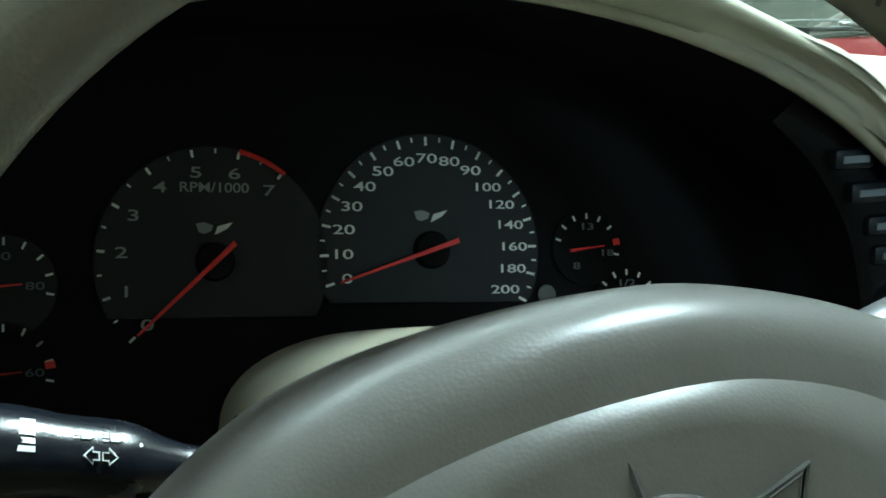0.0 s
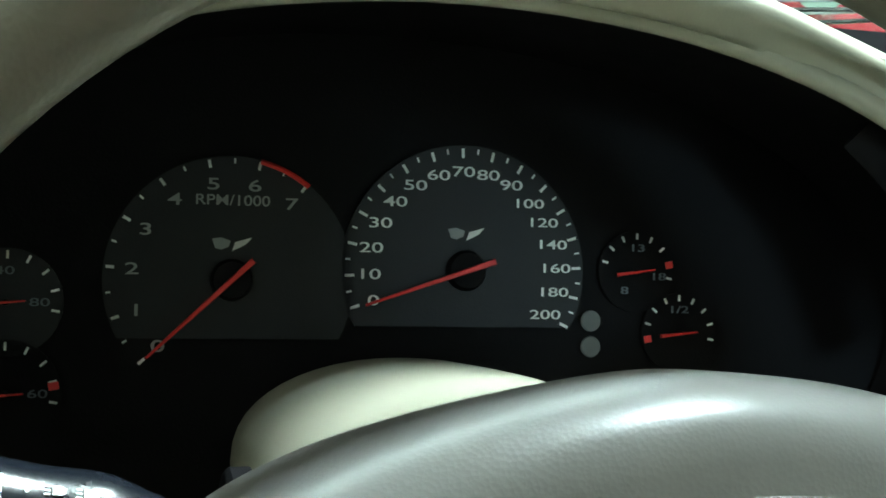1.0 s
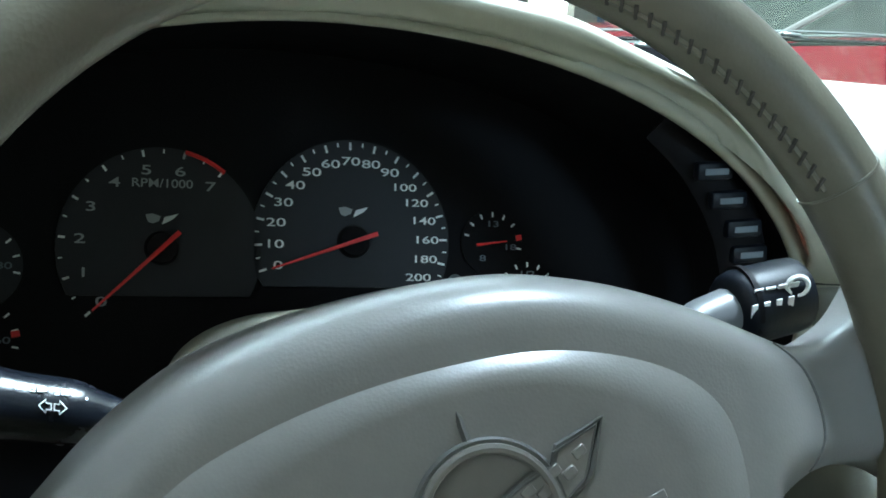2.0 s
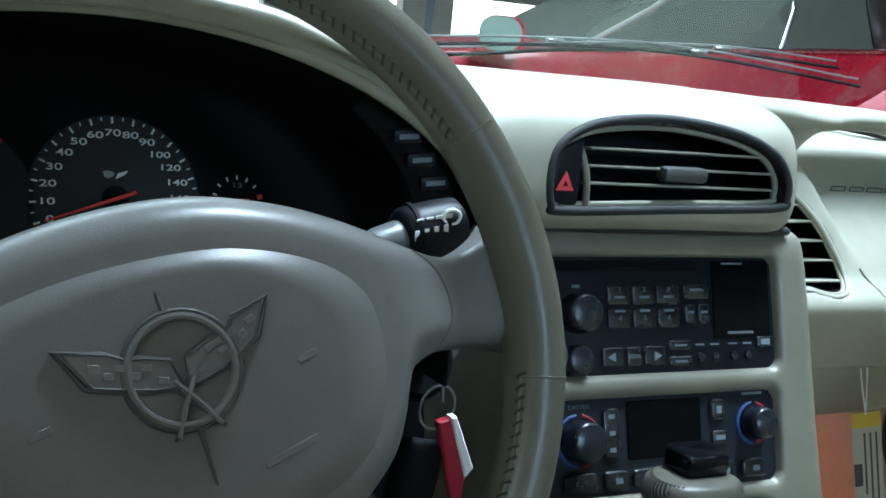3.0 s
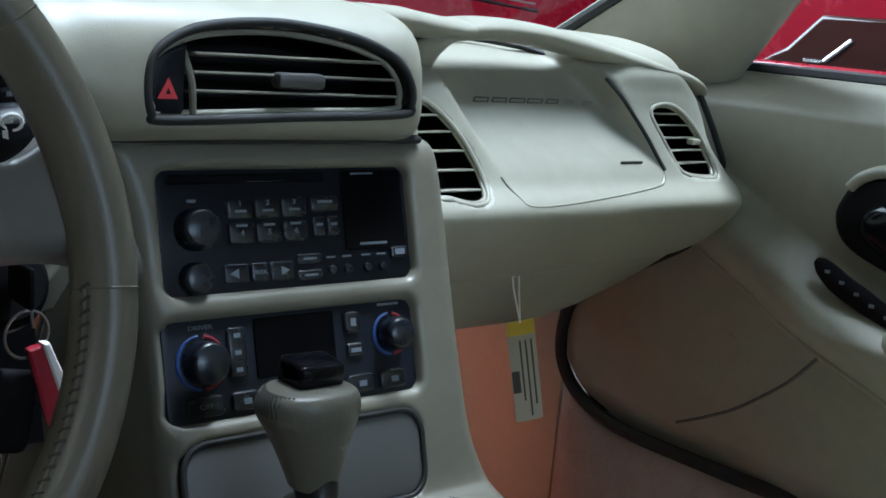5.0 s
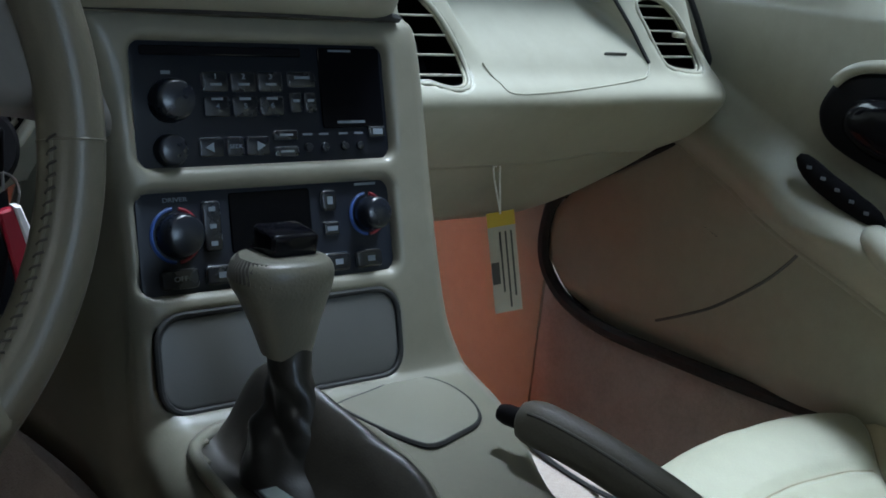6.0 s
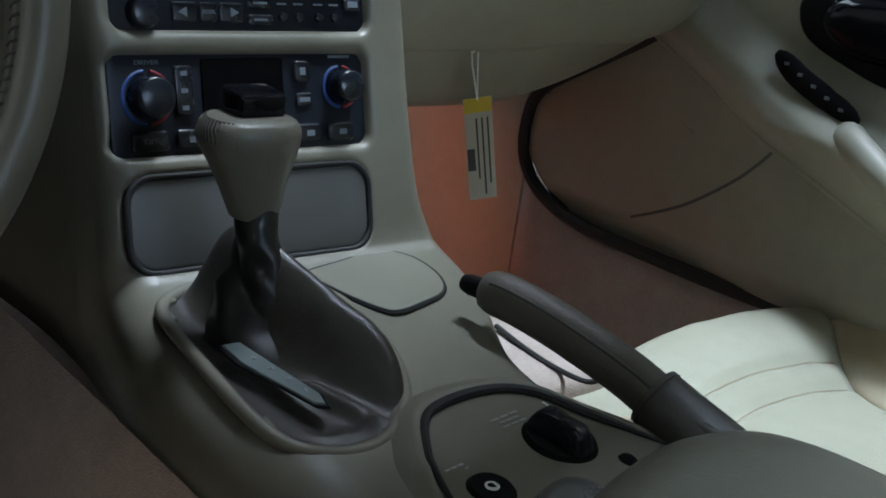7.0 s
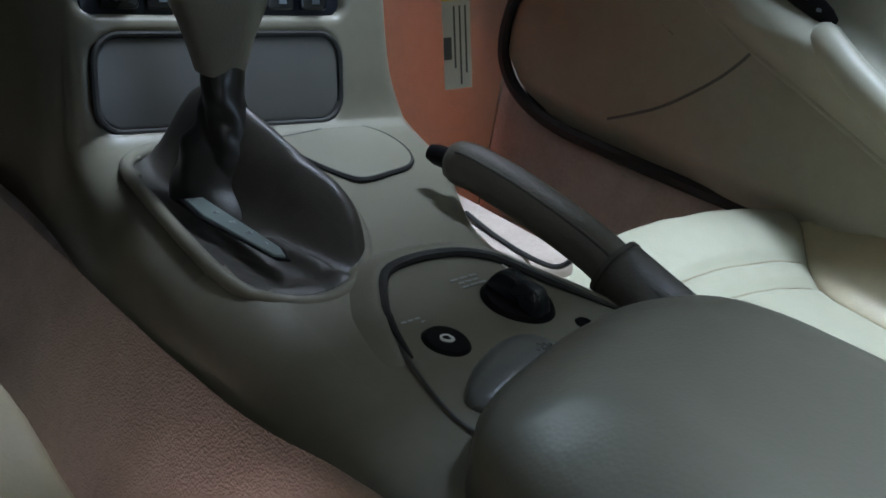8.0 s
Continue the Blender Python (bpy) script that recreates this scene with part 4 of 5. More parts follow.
for s, x in ((-1, -.034), (1, .0025)):
    part("arrow", prism([(-.003 * s, -.003), (-.003 * s, .003), (.003 * s, 0)], .0003, m=SM @ pose(x, sv_of(.7235), RB + .0021)), GREYPRINT, radio, smooth=False)
text("SEEK", .0034, GREYPRINT, radio, SM @ pose(-.0155, sv_of(.7235), RB + .0021), "legend", width=1.3)
for z in (.7295, .7195):
    b = mk_button(radio, .0215, z, .018, .006, .0015, .0016, RB)
    legend(b, .0215, z, .010, .0014, RB + .0018)
for k in range(4):
    x = .0385 + k * .0125 + (.003 if k > 1 else 0)
    knob_on(radio, x, .7215, .0028, .0022, RB, "button")
    legend(radio, x, .7295, .007, .0012, RB + .0003)
b = mk_button(radio, .0935, .730, .013, .007, .001, .002, RB)
legend(b, .0935, .730, .008, .004, RB + .0022)

climate = thing("climate_control", "black climate control panel with two dials and dark display", "climate control")
part("faceplate", prism(rect(-.085, .100, .640, .700, .007), .01, .001, 2, SM @ pose(0, 0, -.016)), mat("climate_face", (.0095, .012, .0185), .4, var=.1, spec=.25), climate)
for x in (-.0605, .0805):
    z = .6745 if x < 0 else .678
    r = .0160 if x < 0 else .0135
    for a0, a1, m_ in ((95, 265, BLUE), (-85, 80, DULLRED)):
        part("dial_ring", tube([SM @ Vector((x + r * math.cos(radians(a)), sv_of(z) + r * math.sin(radians(a)), RB + .0002)) for a in np.linspace(a0, a1, 20)], .0012, 6), m_, climate)
    kn = knob_on(climate, x, z, r * .80, .015, RB, label="black dial")
    if x < 0:
        text("DRIVER", .0038, GREYPRINT, climate, SM @ pose(x + .001, sv_of(.6945), RB + .0004), "legend", width=1.3)
    else:
        legend(climate, x, .697, .017, .0018, RB + .0002)
part("display", prism(rect(-.0235, .0355, .661, .6965, .002), .0012, .0004, 1, SM @ pose(0, 0, RB)), DISPLAY, climate, "dark glossy display")
b = mk_button(climate, -.0365, .678, .0125, .031, .003, .0025, RB)
for z in (.688, .678, .668):
    legend(b, -.0365, z, .0045, .0028, RB + .0026)
b = mk_button(climate, .0495, .688, .012, .014, .0035, .003, RB)
legend(b, .0495, .688, .0042, .0050, RB + .0031)
b = mk_button(climate, .0505, .6705, .012, .0085, .0015, .002, RB)
legend(b, .0505, .6705, .008, .003, RB + .0022)
for x, w in ((-.061, .025), (-.034, .019), (-.012, .019), (.0305, .019), (.052, .021), (.078, .021)):
    b = mk_button(climate, x, .6495, w, .012, .003, .003, RB)
    if x < -.05:
        text("OFF", .0042, GREYPRINT, b, SM @ pose(x, sv_of(.6495), RB + .0031), "legend", width=1.3)
    else:
        legend(b, x + .001, .6495, w * .28, .0036, RB + .0031)

# ---- console top ----
def console_z(y):
    return float(np.interp(-y, [-v for v in rows[:, 0]], rows[:, 1]))


lid_out = smooth_loop([(.027, -.100), (.033, -.093), (.060, -.086), (.094, -.077), (.108, -.081), (.115, -.096), (.113, -.120), (.104, -.142), (.090, -.157), (.068, -.165), (.046, -.1705), (.037, -.163), (.030, -.135)])
lid = thing("ashtray_lid", "flat beige lid in the centre console", "lid")
part("lid", prism([tuple(p) for p in lid_out], .0035, .0012, 2, pose(0, 0, .5672)), mat("lid_beige", (.182, .173, .135), .42, var=.12), lid)
part("gap", outline_mesh([(x, y, .5690) for x, y in lid_out], .0018, 6), SEAL, lid)
boot_out = BOOT_OUT
gear = thing("gear_selector", "leather-topped automatic gear selector with black boot", "gear selector")
part("surround", outline_mesh([(x, y, console_z(y) - .0022) for x, y in boot_out], .0040, 12), VINYL_DARK, gear)
BOOT = mat("boot_leather", (.034, .030, .0245), .42, var=.3, scale=25, grain=700, bump=.08, spec=.4)
BOOT_DARK = mat("boot_neck_leather", (.016, .015, .014), .36, var=.3, scale=25, grain=700, bump=.08, spec=.4)


def boot_z(x, y, s):
    """Height of the leather over the selector's opening: a trough for the gate plate and a ridge running back from the neck."""
    u = min(1.15, max(0, (-.150 - y) / .100))
    d = (x + .033 - .031 * u) * .97
    crest = float(np.interp(u, [0, .25, .5, .75, .92, 1.05, 1.15], [.056, .047, .040, .034, .027, .010, 0]))
    z = console_z(y) - .002 - .008 * (1 - s**6) + crest * (math.exp(-((-d / .0175) ** 2.6)) if d < 0 else math.exp(-((d / .017) ** 2))) * (1 - s**10)
    e = (x + .050 - .32 * (-.205 - y)) / .006
    z += .006 * math.exp(-e * e) * step(-.195, -.215, y) * step(-.272, -.255, y)
    fold = noise.noise(Vector((x * 70, y * 28, 3.1))) * .0022 + noise.noise(Vector((x * 160 + y * 60, y * 90, 7.7))) * .0009
    fold += .0022 * math.sin(150 * x + 210 * y + 4 * noise.noise(Vector((x * 40, y * 40, 1)))) * step(-.235, -.262, y)
    return z + fold * (1 - s**8)


skirt = []
for s in np.linspace(1, .001, 46):
    skirt.append([(px, py, boot_z(px, py, s)) for px, py in ((-.034 + (x + .034) * s, -.178 + (y + .178) * s) for x, y in boot_out)])
part("skirt", sheet(skirt, closed_v=True), BOOT, gear, "dark creased leather skirt", angle=0)
rings = []
for k in range(60):
    f = k / 59
    z, cx, cy = .552 + .086 * f, -.033 - .008 * f, -.150 + .014 * f
    r = .0122 + .026 * (1 - f) ** 2.4
    ring = []
    for j in range(72):
        a = 2 * math.pi * j / 72
        w = math.sin(math.pi * min(1, f * 1.08)) ** .7
        fold = 1 + (.20 * math.sin(2 * a + 8 * f) + .10 * abs(math.sin(2.5 * a + 9 * f)) + .16 * noise.noise(Vector((math.cos(a) * 1.6, math.sin(a) * 1.6, f * 7)))) * w
        fold += .045 * math.sin(22 * f + 3 * math.sin(a + 1)) * w * step(.95, .55, f)
        ring.append((cx + r * fold * math.cos(a), cy + r * fold * 1.1 * math.sin(a), z))
    rings.append(ring)
part("boot", sheet(rings, closed_v=True), BOOT_DARK, gear, "dark twisted leather boot", angle=0)
plate = [(-.081, -.160), (-.067, -.160), (-.052, -.235), (-.055, -.246), (-.062, -.243), (-.081, -.185)]
for grow, high, nm in ((1.12, .0012, "plate_border"), (.92, .0022, "")):
    bm = prism([(-.0645 + (x + .066) * .84 * grow, -.206 + (y + .203) * .84 * (1 + (grow - 1) * .35)) for x, y in plate], high, .0005, 1)
    for v in bm.verts:
        v.co.z += console_z(v.co.y) - .0005
    if nm:
        part(nm, bm, BLACK, gear, "black border of the gate plate")
pl = part("gate_plate", bm, mat("gate_grey", (.11, .135, .13), .35, var=.05), gear, "grey gate plate with pale letters")
for k in range(4):
    y = -.190 - k * .0125
    text("RND1"[k] if k < 3 else "I", .0048, DIMPRINT, pl, pose(-.0680 + k * .0030, y, console_z(y) + .0018, -3, 0, -12), "letter")
kn = []
for z, rx, ry, dx in ((.628, .0125, .0125, .0), (.634, .0150, .014, .0), (.646, .0185, .0165, -.002), (.660, .0240, .0195, -.004), (.670, .0280, .0225, -.006), (.678, .0285, .0230, -.006), (.684, .0255, .0205, -.006), (.686, .0180, .0150, -.006)):
    kn.append([(-.042 + dx + rx * math.copysign(abs(math.cos(a)) ** .8, math.cos(a)), -.136 + ry * math.copysign(abs(math.sin(a)) ** .8, math.sin(a)), z) for a in np.linspace(0, 2 * math.pi, 41)[:-1]])
knb = catmull(np.array(kn), 40)
bm = sheet(knb, closed_v=True)
bmesh.ops.holes_fill(bm, edges=[e for e in bm.edges if len(e.link_faces) == 1], sides=0)
knob_p = part("knob", bm, mat("selector_leather", (.122, .115, .088), .38, var=.12, grain=500, bump=.2), gear, "stitched taupe leather knob", angle=0)
part("release_button", rbox(.029, .024, .018, .003, 3, pose(-.044, -.131, .690, 5, 0, 0)), GLOSS, gear, "black release button")
for k in range(18):
    q = radians(-240 + k * 6.0)
    part("stitch", tube([(-.048 + .0245 * math.cos(q), -.136 + .0195 * math.sin(q), .6845), (-.048 + .0280 * math.cos(q + .06), -.136 + .0226 * math.sin(q + .06), .6805), (-.048 + .0292 * math.cos(q + .17), -.136 + .0236 * math.sin(q + .17), .6735)], .0015, 5), STITCH, knob_p)
sw_out = smooth_loop([(-.034, -.295), (-.012, -.268), (.03, -.262), (.060, -.272), (.079, -.300), (.110, -.345), (.10, -.40), (-.0, -.41), (-.05, -.395), (-.046, -.34)])
sw = thing("switch_panel", "taupe console panel with ride knob and traction button", "switch panel")
bm = prism([tuple(p) for p in sw_out], .004, .001, 2)
for v in bm.verts:
    v.co.z += console_z(v.co.y) - .001
part("panel", bm, VINYL_DARK, sw)
part("groove", outline_mesh([(x, y, console_z(y) + .002) for x, y in sw_out], .0009, 6), GROOVE, sw)
zt = lambda y: console_z(y) + .0045
rim_ = catmull([(-.046, -.335), (-.041, -.312), (-.034, -.294), (-.012, -.267), (.03, -.260), (.061, -.270), (.081, -.298), (.112, -.343)], 40)
rim_rows = []
for k, (x, y) in enumerate(rim_):
    nx, ny = np.array((x, y)) - (.035, -.345)
    nx, ny = nx / math.hypot(nx, ny), ny / math.hypot(nx, ny)
    h = .0068 * min(1, k / 7, (39 - k) / 5 + .35)
    rim_rows.append([(x + nx * d, y + ny * d, console_z(y + ny * d) + c * h + b) for d, c, b in ((.016, 0, -.0012), (.010, .35, 0), (.004, .86, 0), (.001, 1, 0), (-.0010, .90, 0), (-.0022, .5, .001), (-.0030, 0, .0028))])
# dark tube painted in for the shade on the border's inner wall
part("border_shade", tube([(x - (x - .035) * .025, y - (y + .345) * .035, console_z(y) + .0040) for x, y in rim_], [.0006 + .0024 * min(1, k / 8, (39 - k) / 5) for k in range(40)], 8), SEAL, sw, "dark strip put in as shade under the raised border")
part("raised_border", sheet(rim_rows), VINYL_DARK, sw, angle=0)
part("traction_button", lathe([(.0001, .003), (.011, .003), (.0125, .0015), (.0135, 0)], 32, pose(-.0195, -.331, zt(-.331) - .0006, 9)), BLACK, sw)
part("symbol", outline_mesh([(-.0195 + .0032 * math.cos(a), -.331 + .0030 * math.sin(a), zt(-.331) + .0024) for a in np.linspace(.6, 5.8, 14)], .0009, 5), WHITE, sw)
part("ride_knob_base", lathe([(.0001, .003), (.019, .003), (.021, 0)], 32, pose(.046, -.312, zt(-.312) - .0006, 9)), BLACK, sw)
part("ride_knob", dome([tuple(p) for p in smooth_loop([(-.0075, -.016), (0, -.0185), (.0075, -.016), (.0062, 0), (.0075, .016), (0, .0185), (-.0075, .016), (-.0062, 0)])], .012, 5, pose(.045, -.312, zt(-.312) + .002, 9, 0, 12), .002, .55), KNOB, sw, angle=60)
part("pointer", rbox(.0012, .008, .0004, m=pose(.046, -.300, zt(-.312) + .0140, 9, 0, 12)), WHITE, sw, smooth=False)
part("socket", lathe([(.0001, .001), (.0045, .001), (.0055, 0)], 20, pose(.071, -.339, zt(-.339) - .0004, 9)), GLOSS, sw)
for cx, cy, lines in ((.030, -.2845, (.022, .016, .020)), (-.0255, -.3095, (.014, .020)), (.057, -.3365, (.020, .014, .017))):
    for k, w in enumerate(lines):
        for j in range(3):
            f = (j - 1) / 3
            part("legend", rbox(w * .27, .0013, .0003, m=pose(cx + f * w + k * .0010, cy - k * .0034 + f * w * .12, zt(cy - k * .0034 + f * w * .12) - .0007, 9, 0, 7)), DIMPRINT, sw, smooth=False)
arm = thing("armrest", "padded taupe leather console armrest with front lip", "armrest")
ar = smooth_loop([(-.090, -.440), (-.080, -.418), (-.055, -.400), (-.018, -.383), (.035, -.364), (.085, -.356), (.125, -.372), (.14, -.44), (.142, -.6), (.14, -.76), (.10, -.80), (-.06, -.80), (-.10, -.76), (-.100, -.6), (-.096, -.48)])
part("cushion", dome([tuple(p) for p in ar], .036, 12, pose(0, 0, .561), .040, .50), mat("armrest_leather", (.118, .112, .086), .33, var=.05, grain=420, bump=.12), arm, angle=0)
part("bin_seam", tube([(x, y, console_z(y) + dz) for x, y, dz in ((-.070, -.428, .0002), (-.085, -.430, .0), (-.098, -.431, -.004), (-.106, -.432, -.010))], .0011, 6), GROOVE, arm, "joint in the console bin")
part("latch", dome([tuple(p) for p in smooth_loop([(-.0440, -.376), (-.034, -.364), (-.0140, -.3500), (.008, -.3400), (.026, -.3385), (.036, -.348), (.034, -.362), (.010, -.376), (-.020, -.388), (-.038, -.386)])], .0105, 8, pose(0, 0, .5465), .008, .22), mat("latch_plastic", (.105, .105, .098), .26, var=.08), arm, angle=0)
hb = thing("handbrake", "taupe leather handbrake lever with black button", "handbrake")
hp = catmull([(.087, -.198, .588), (.092, -.217, .588), (.102, -.252, .581), (.114, -.297, .568), (.120, -.327, .556)], 24)
LEVER = mat("lever_leather", (.085, .077, .060), .55, var=.15, grain=420, bump=.25)
part("grip", tube(hp, [.0088, .0112, .0128, .0136] + [.0140] * 20, 18), LEVER, hb, angle=60)
part("grip_seam", tube([Vector(p) + Vector((-.0100, -.004, .0092)) for p in hp[3:]], .0011, 6), STITCH, hb, "stitched seam")
part("end_ring", tube([Vector(hp[0]) + Vector((.0009 * s, -.0022 * s, 0)) for s in (0, 1)], [.0108, .0112], 18), LEVER, hb, angle=40)
part("button", tube([(.0835, -.183, .588), (.0845, -.188, .588), (.0875, -.201, .588)], [.005, .0065, .0065], 14), BLACK, hb, "black release button", angle=60)
GAITER = mat("gaiter_leather", (.058, .053, .043), .52, var=.2, grain=420, bump=.2)
gp = catmull([(.1175, -.313, .562), (.122, -.333, .554), (.128, -.358, .543), (.132, -.390, .530), (.136, -.43, .515)], 22)
part("gaiter", tube(gp, [.0155, .0178] + [.0180 + .0075 * (k / 19) ** 1.6 for k in range(20)], 18), GAITER, hb, "dark leather gaiter", angle=0)
part("gaiter_collar", tube([Vector(gp[0]) + Vector((0, .0005, .0002)), Vector(gp[1])], [.0182, .0186], 18), GAITER, hb, angle=40)
part("gaiter_fold", tube(catmull([(.108, -.330, .566), (.116, -.352, .560), (.122, -.38, .551), (.126, -.41, .54)], 14), [.001 + .0032 * math.sin(math.pi * k / 13) for k in range(14)], 8), GAITER, hb, angle=0)

# ---- passenger footwell and door ----
floorpan = thing("footwell_carpet", "beige carpet in the footwells lit warm by courtesy lamps", "carpet")
part("carpet", rbox(1.36, 1.9, .02, m=pose(0, -.35, .21)), CARPET, floorpan, smooth=False)
part("firewall", rbox(1.36, .02, .6, m=pose(0, .52, .45, -18)), CARPET, floorpan, smooth=False)
part("tunnel", rbox(.17, 1.2, .30, .03, 3, pose(.0, .0, .34)), CARPET, floorpan)
tunnel_top = lambda y: (float(np.interp(y, [-.75, -.45, -.40, -.335, -.25, .12], [-.107, -.107, -.1085, -.1165, -.1165, -.1115])), float(np.interp(y, [-.75, -.45, -.37, -.30, -.22, .12], [.532, .531, .527, .517, .5140, .5140])))
bm = sheet([[(tunnel_top(y)[0] - .07 * f - .0025 * (noise.noise(Vector((y * 16, f * 2, 2.0))) + .4) * step(.05, .35, f), y, tunnel_top(y)[1] + (.204 - tunnel_top(y)[1]) * f) for f in np.linspace(0, 1, 14)] for y in np.linspace(.12, -.75, 70)])
part("tunnel_side", bm, CARPET, floorpan, angle=0)
part("tunnel_shelf", rbox(.235, .34, .20, .014, 4, pose(.1875, .035, .370)), CARPET, floorpan)
part("door_gap", rbox(.004, .36, .46, m=pose(.606, .275, .615)), BLACK, floorpan, smooth=False)
part("kick_panel", rbox(.02, .375, .56, m=pose(.592, .4575, .46)), VINYL, floorpan, smooth=False)
part("carpet_corner", rbox(.014, .125, .09, m=pose(.600, .2145, .420)), CARPET, floorpan, smooth=False)
carpet_top = lambda y: float(np.interp(y, [-.9, -.5, -.2, -.05, .08, .17, .23, .262], [.48, .47, .468, .4625, .4615, .464, .481, .513]))
thick(part("side_carpet", sheet([[(.5775 + .004 * f, y, carpet_top(y) * f + .215 * (1 - f)) for f in np.linspace(0, 1, 8)] for y in np.linspace(.262, -.9, 60)]), CARPET, floorpan, angle=0), .006, 0)
part("sill", rbox(.10, 1.3, .22, .02, 3, pose(.635, -.25, .34)), CARPET, floorpan)
wire = part("cable", tube(catmull([(.262, -.04, .474), (.256, -.08, .472), (.252, -.12, .472), (.250, -.155, .476), (.256, -.165, .484)], 20), .0022, 6), SEAL)
tagged(wire, "thin black cable along the console's foot", "cable")
door = thing("passenger_door", "beige vinyl passenger door trim with armrest and black handle", "door")


def door_x(y, z):
    line = .616 + .46 * (y + .061) if y > -.061 else .616 + .34 * (y + .061)
    x = .575 - .022 * step(-.002, .004, z - line) - .014 * step(.004, .035, z - line) + .030 * step(.045, .088, z - line)
    x += .055 * step(.822, .858, z) ** 1.5 + .02 * step(.50, .455, z)
    x -= .15 * max(0, .600 - z) * step(.06, -.10, y)
    x -= .018 * step(.10, .02, abs(z - .64) + abs(y + .25) * .3)
    return x


def door_front(z):
    return float(np.interp(z, [.455, .46, .47, .49, .52, .57, .60, .65, .69, .74, .80, .86, .88], [.13, .16, .19, .225, .258, .262, .235, .158, .110, .105, .115, .125, .125]))


DG = []
for z in np.linspace(.457, .858, 200):
    f = door_front(z)
    DG.append([(door_x(y, z), y, z) for y in f - (np.linspace(0, 1, 200) ** 1.2) * (f + 1.0)])
thick(part("trim_panel", sheet(DG), VINYL, door, angle=0), .003, 0)
part("top_ledge", rbox(.12, 1.15, .02, .006, 2, pose(.682, -.46, .848)), VINYL, door)
part("window_seal", tube([(.636, .12, .860), (.636, -.3, .860), (.636, -1.0, .860)], .008, 8), SEAL, door)
sl_path = catmull([(.522, .082, .842), (.549, .074, .796), (.581, .074, .741), (.570, .080, .702), (.564, .104, .680), (.566, .155, .652), (.570, .245, .60), (.572, .266, .56), (.572, .262, .515), (.573, .23, .482), (.573, .17, .465), (.574, .08, .4625), (.576, -.05, .4635), (.576, -.2, .470), (.59, -.5, .47), (.59, -.9, .48)], 90)
part("door_seal", tube(sl_path, np.interp(np.arange(90), [0, 22, 34, 89], [.0030, .0034, .0075, .0075]), 8), SEAL, door)
part("lower_seam", tube([(door_x(y, z) - .0018, y, z) for y, z in catmull([(-.061, .612), (-.03, .575), (.02, .535), (.06, .512), (.095, .495)], 30)], .0017, 6), GROOVE, door)
edge = [(y, (.616 + .46 * (y + .061) if y > -.061 else .616 + .34 * (y + .061)) + .0035) for y in np.linspace(.10, -.62, 60)]
part("trim_edge", tube([(door_x(y, z + .004) + .0012, y, z) for y, z in edge], .0034, 8), VINYL, door, angle=0)
part("trim_shadow_gap", tube([(door_x(y, z - .012) - .0004, y, z - .0046) for y, z in edge], .0012, 6), SEAL, door)
part("moulded_mark", rbox(.0006, .020, .0022, .0002, 1, pose(door_x(.04, .60) - .0012, .045, .604, 20)), GROOVE, door)
part("pull_cup", dome([tuple(p) for p in smooth_loop([(-.060, .739), (-.064, .758), (-.078, .774), (-.115, .783), (-.2, .785), (-.26, .76), (-.24, .70), (-.17, .690), (-.11, .703), (-.073, .718)])], .004, 3, basis((.562, 0, 0), (0, 1, 0), (0, 0, 1), (-1, 0, 0)), .01, .9), BLACK, door, "black door pull recess")
part("inner_handle", dome([tuple(p) for p in smooth_loop([(-.085, .742), (-.105, .762), (-.16, .767), (-.22, .76), (-.22, .72), (-.14, .708), (-.095, .722)])], .012, 4, basis((.559, 0, 0), (0, 1, 0), (0, 0, 1), (-1, 0, 0)), .01, .5), GLOSS, door, "black door handle")
part("outer_skin", rbox(.02, 1.7, .62, .004, 1, pose(.705, -.25, .56)), CARRED, door, "red painted outer skin")
part("cup_lip", tube([(.559, y, z) for y, z in catmull([(-.072, .769), (-.085, .781), (-.115, .7895), (-.2, .7915), (-.26, .768)], 24)], .0055, 10), VINYL, door)
swp = part("window_switches", tube(catmull([(.545, -.058, .701), (.543, -.085, .686), (.543, -.115, .674), (.544, -.152, .660)], 12), [.004, .008, .010, .011, .011, .011, .011, .011, .010, .010, .008, .004], 12, squash=((1, 0, 0), .5)), BLACK, door)
for k in range(5):
    y = -.075 - k * .0155
    part("switch_mark", rbox(.0006, .005, .003, .0002, 1, pose(.5372, y, .695 - k * .0068)), GREYPRINT, swp)
part("grab_handle", tube(catmull([(.550, -.140, .648), (.534, -.160, .642), (.528, -.205, .620), (.53, -.3, .58), (.545, -.4, .56)], 20), [.008, .012, .014] + [.015] * 14 + [.014, .012, .008], 12), VINYL, door, angle=0)

# ---- passenger seat ----
def us_of(v):
    return .42 + .48 * (1 - step(.02, .36, v))


def seat_point(cx, flare, u, v):
    """A place on the cushion: u across, v from the front edge back."""
    us = us_of(v)
    z = .463 + .036 * step(us, us + .30, abs(u)) * step(.06, .30, v) - .07 * step(.11, .0, v) ** 2 - .018 * v
    z += .024 * math.exp(-((v - .13) / .12) ** 2) * (step(-.5, .55, u) if cx > 0 else 1.2 * step(.4, 1, u)) - .012 * step(.0, -.8, u) * step(.30, .0, v)
    if abs(u) > .9:
        z -= .10 * ((abs(u) - .9) / .1) ** 2
    for g in (.235, .300):
        z -= .005 * math.exp(-((v - g + .012 - .05 * u * u) / .012) ** 2) * (abs(u) < us)
    z -= .006 * math.exp(-((abs(u) - us) / .022) ** 2)
    z += .0022 * noise.noise(Vector((u * 3.5, v * 9, cx))) + .0011 * noise.noise(Vector((u * 11, v * 20, cx)))
    return Vector((cx + u * (.205 + flare * (1 - v)), -.06 - v * .55 - .05 * u * u, z))


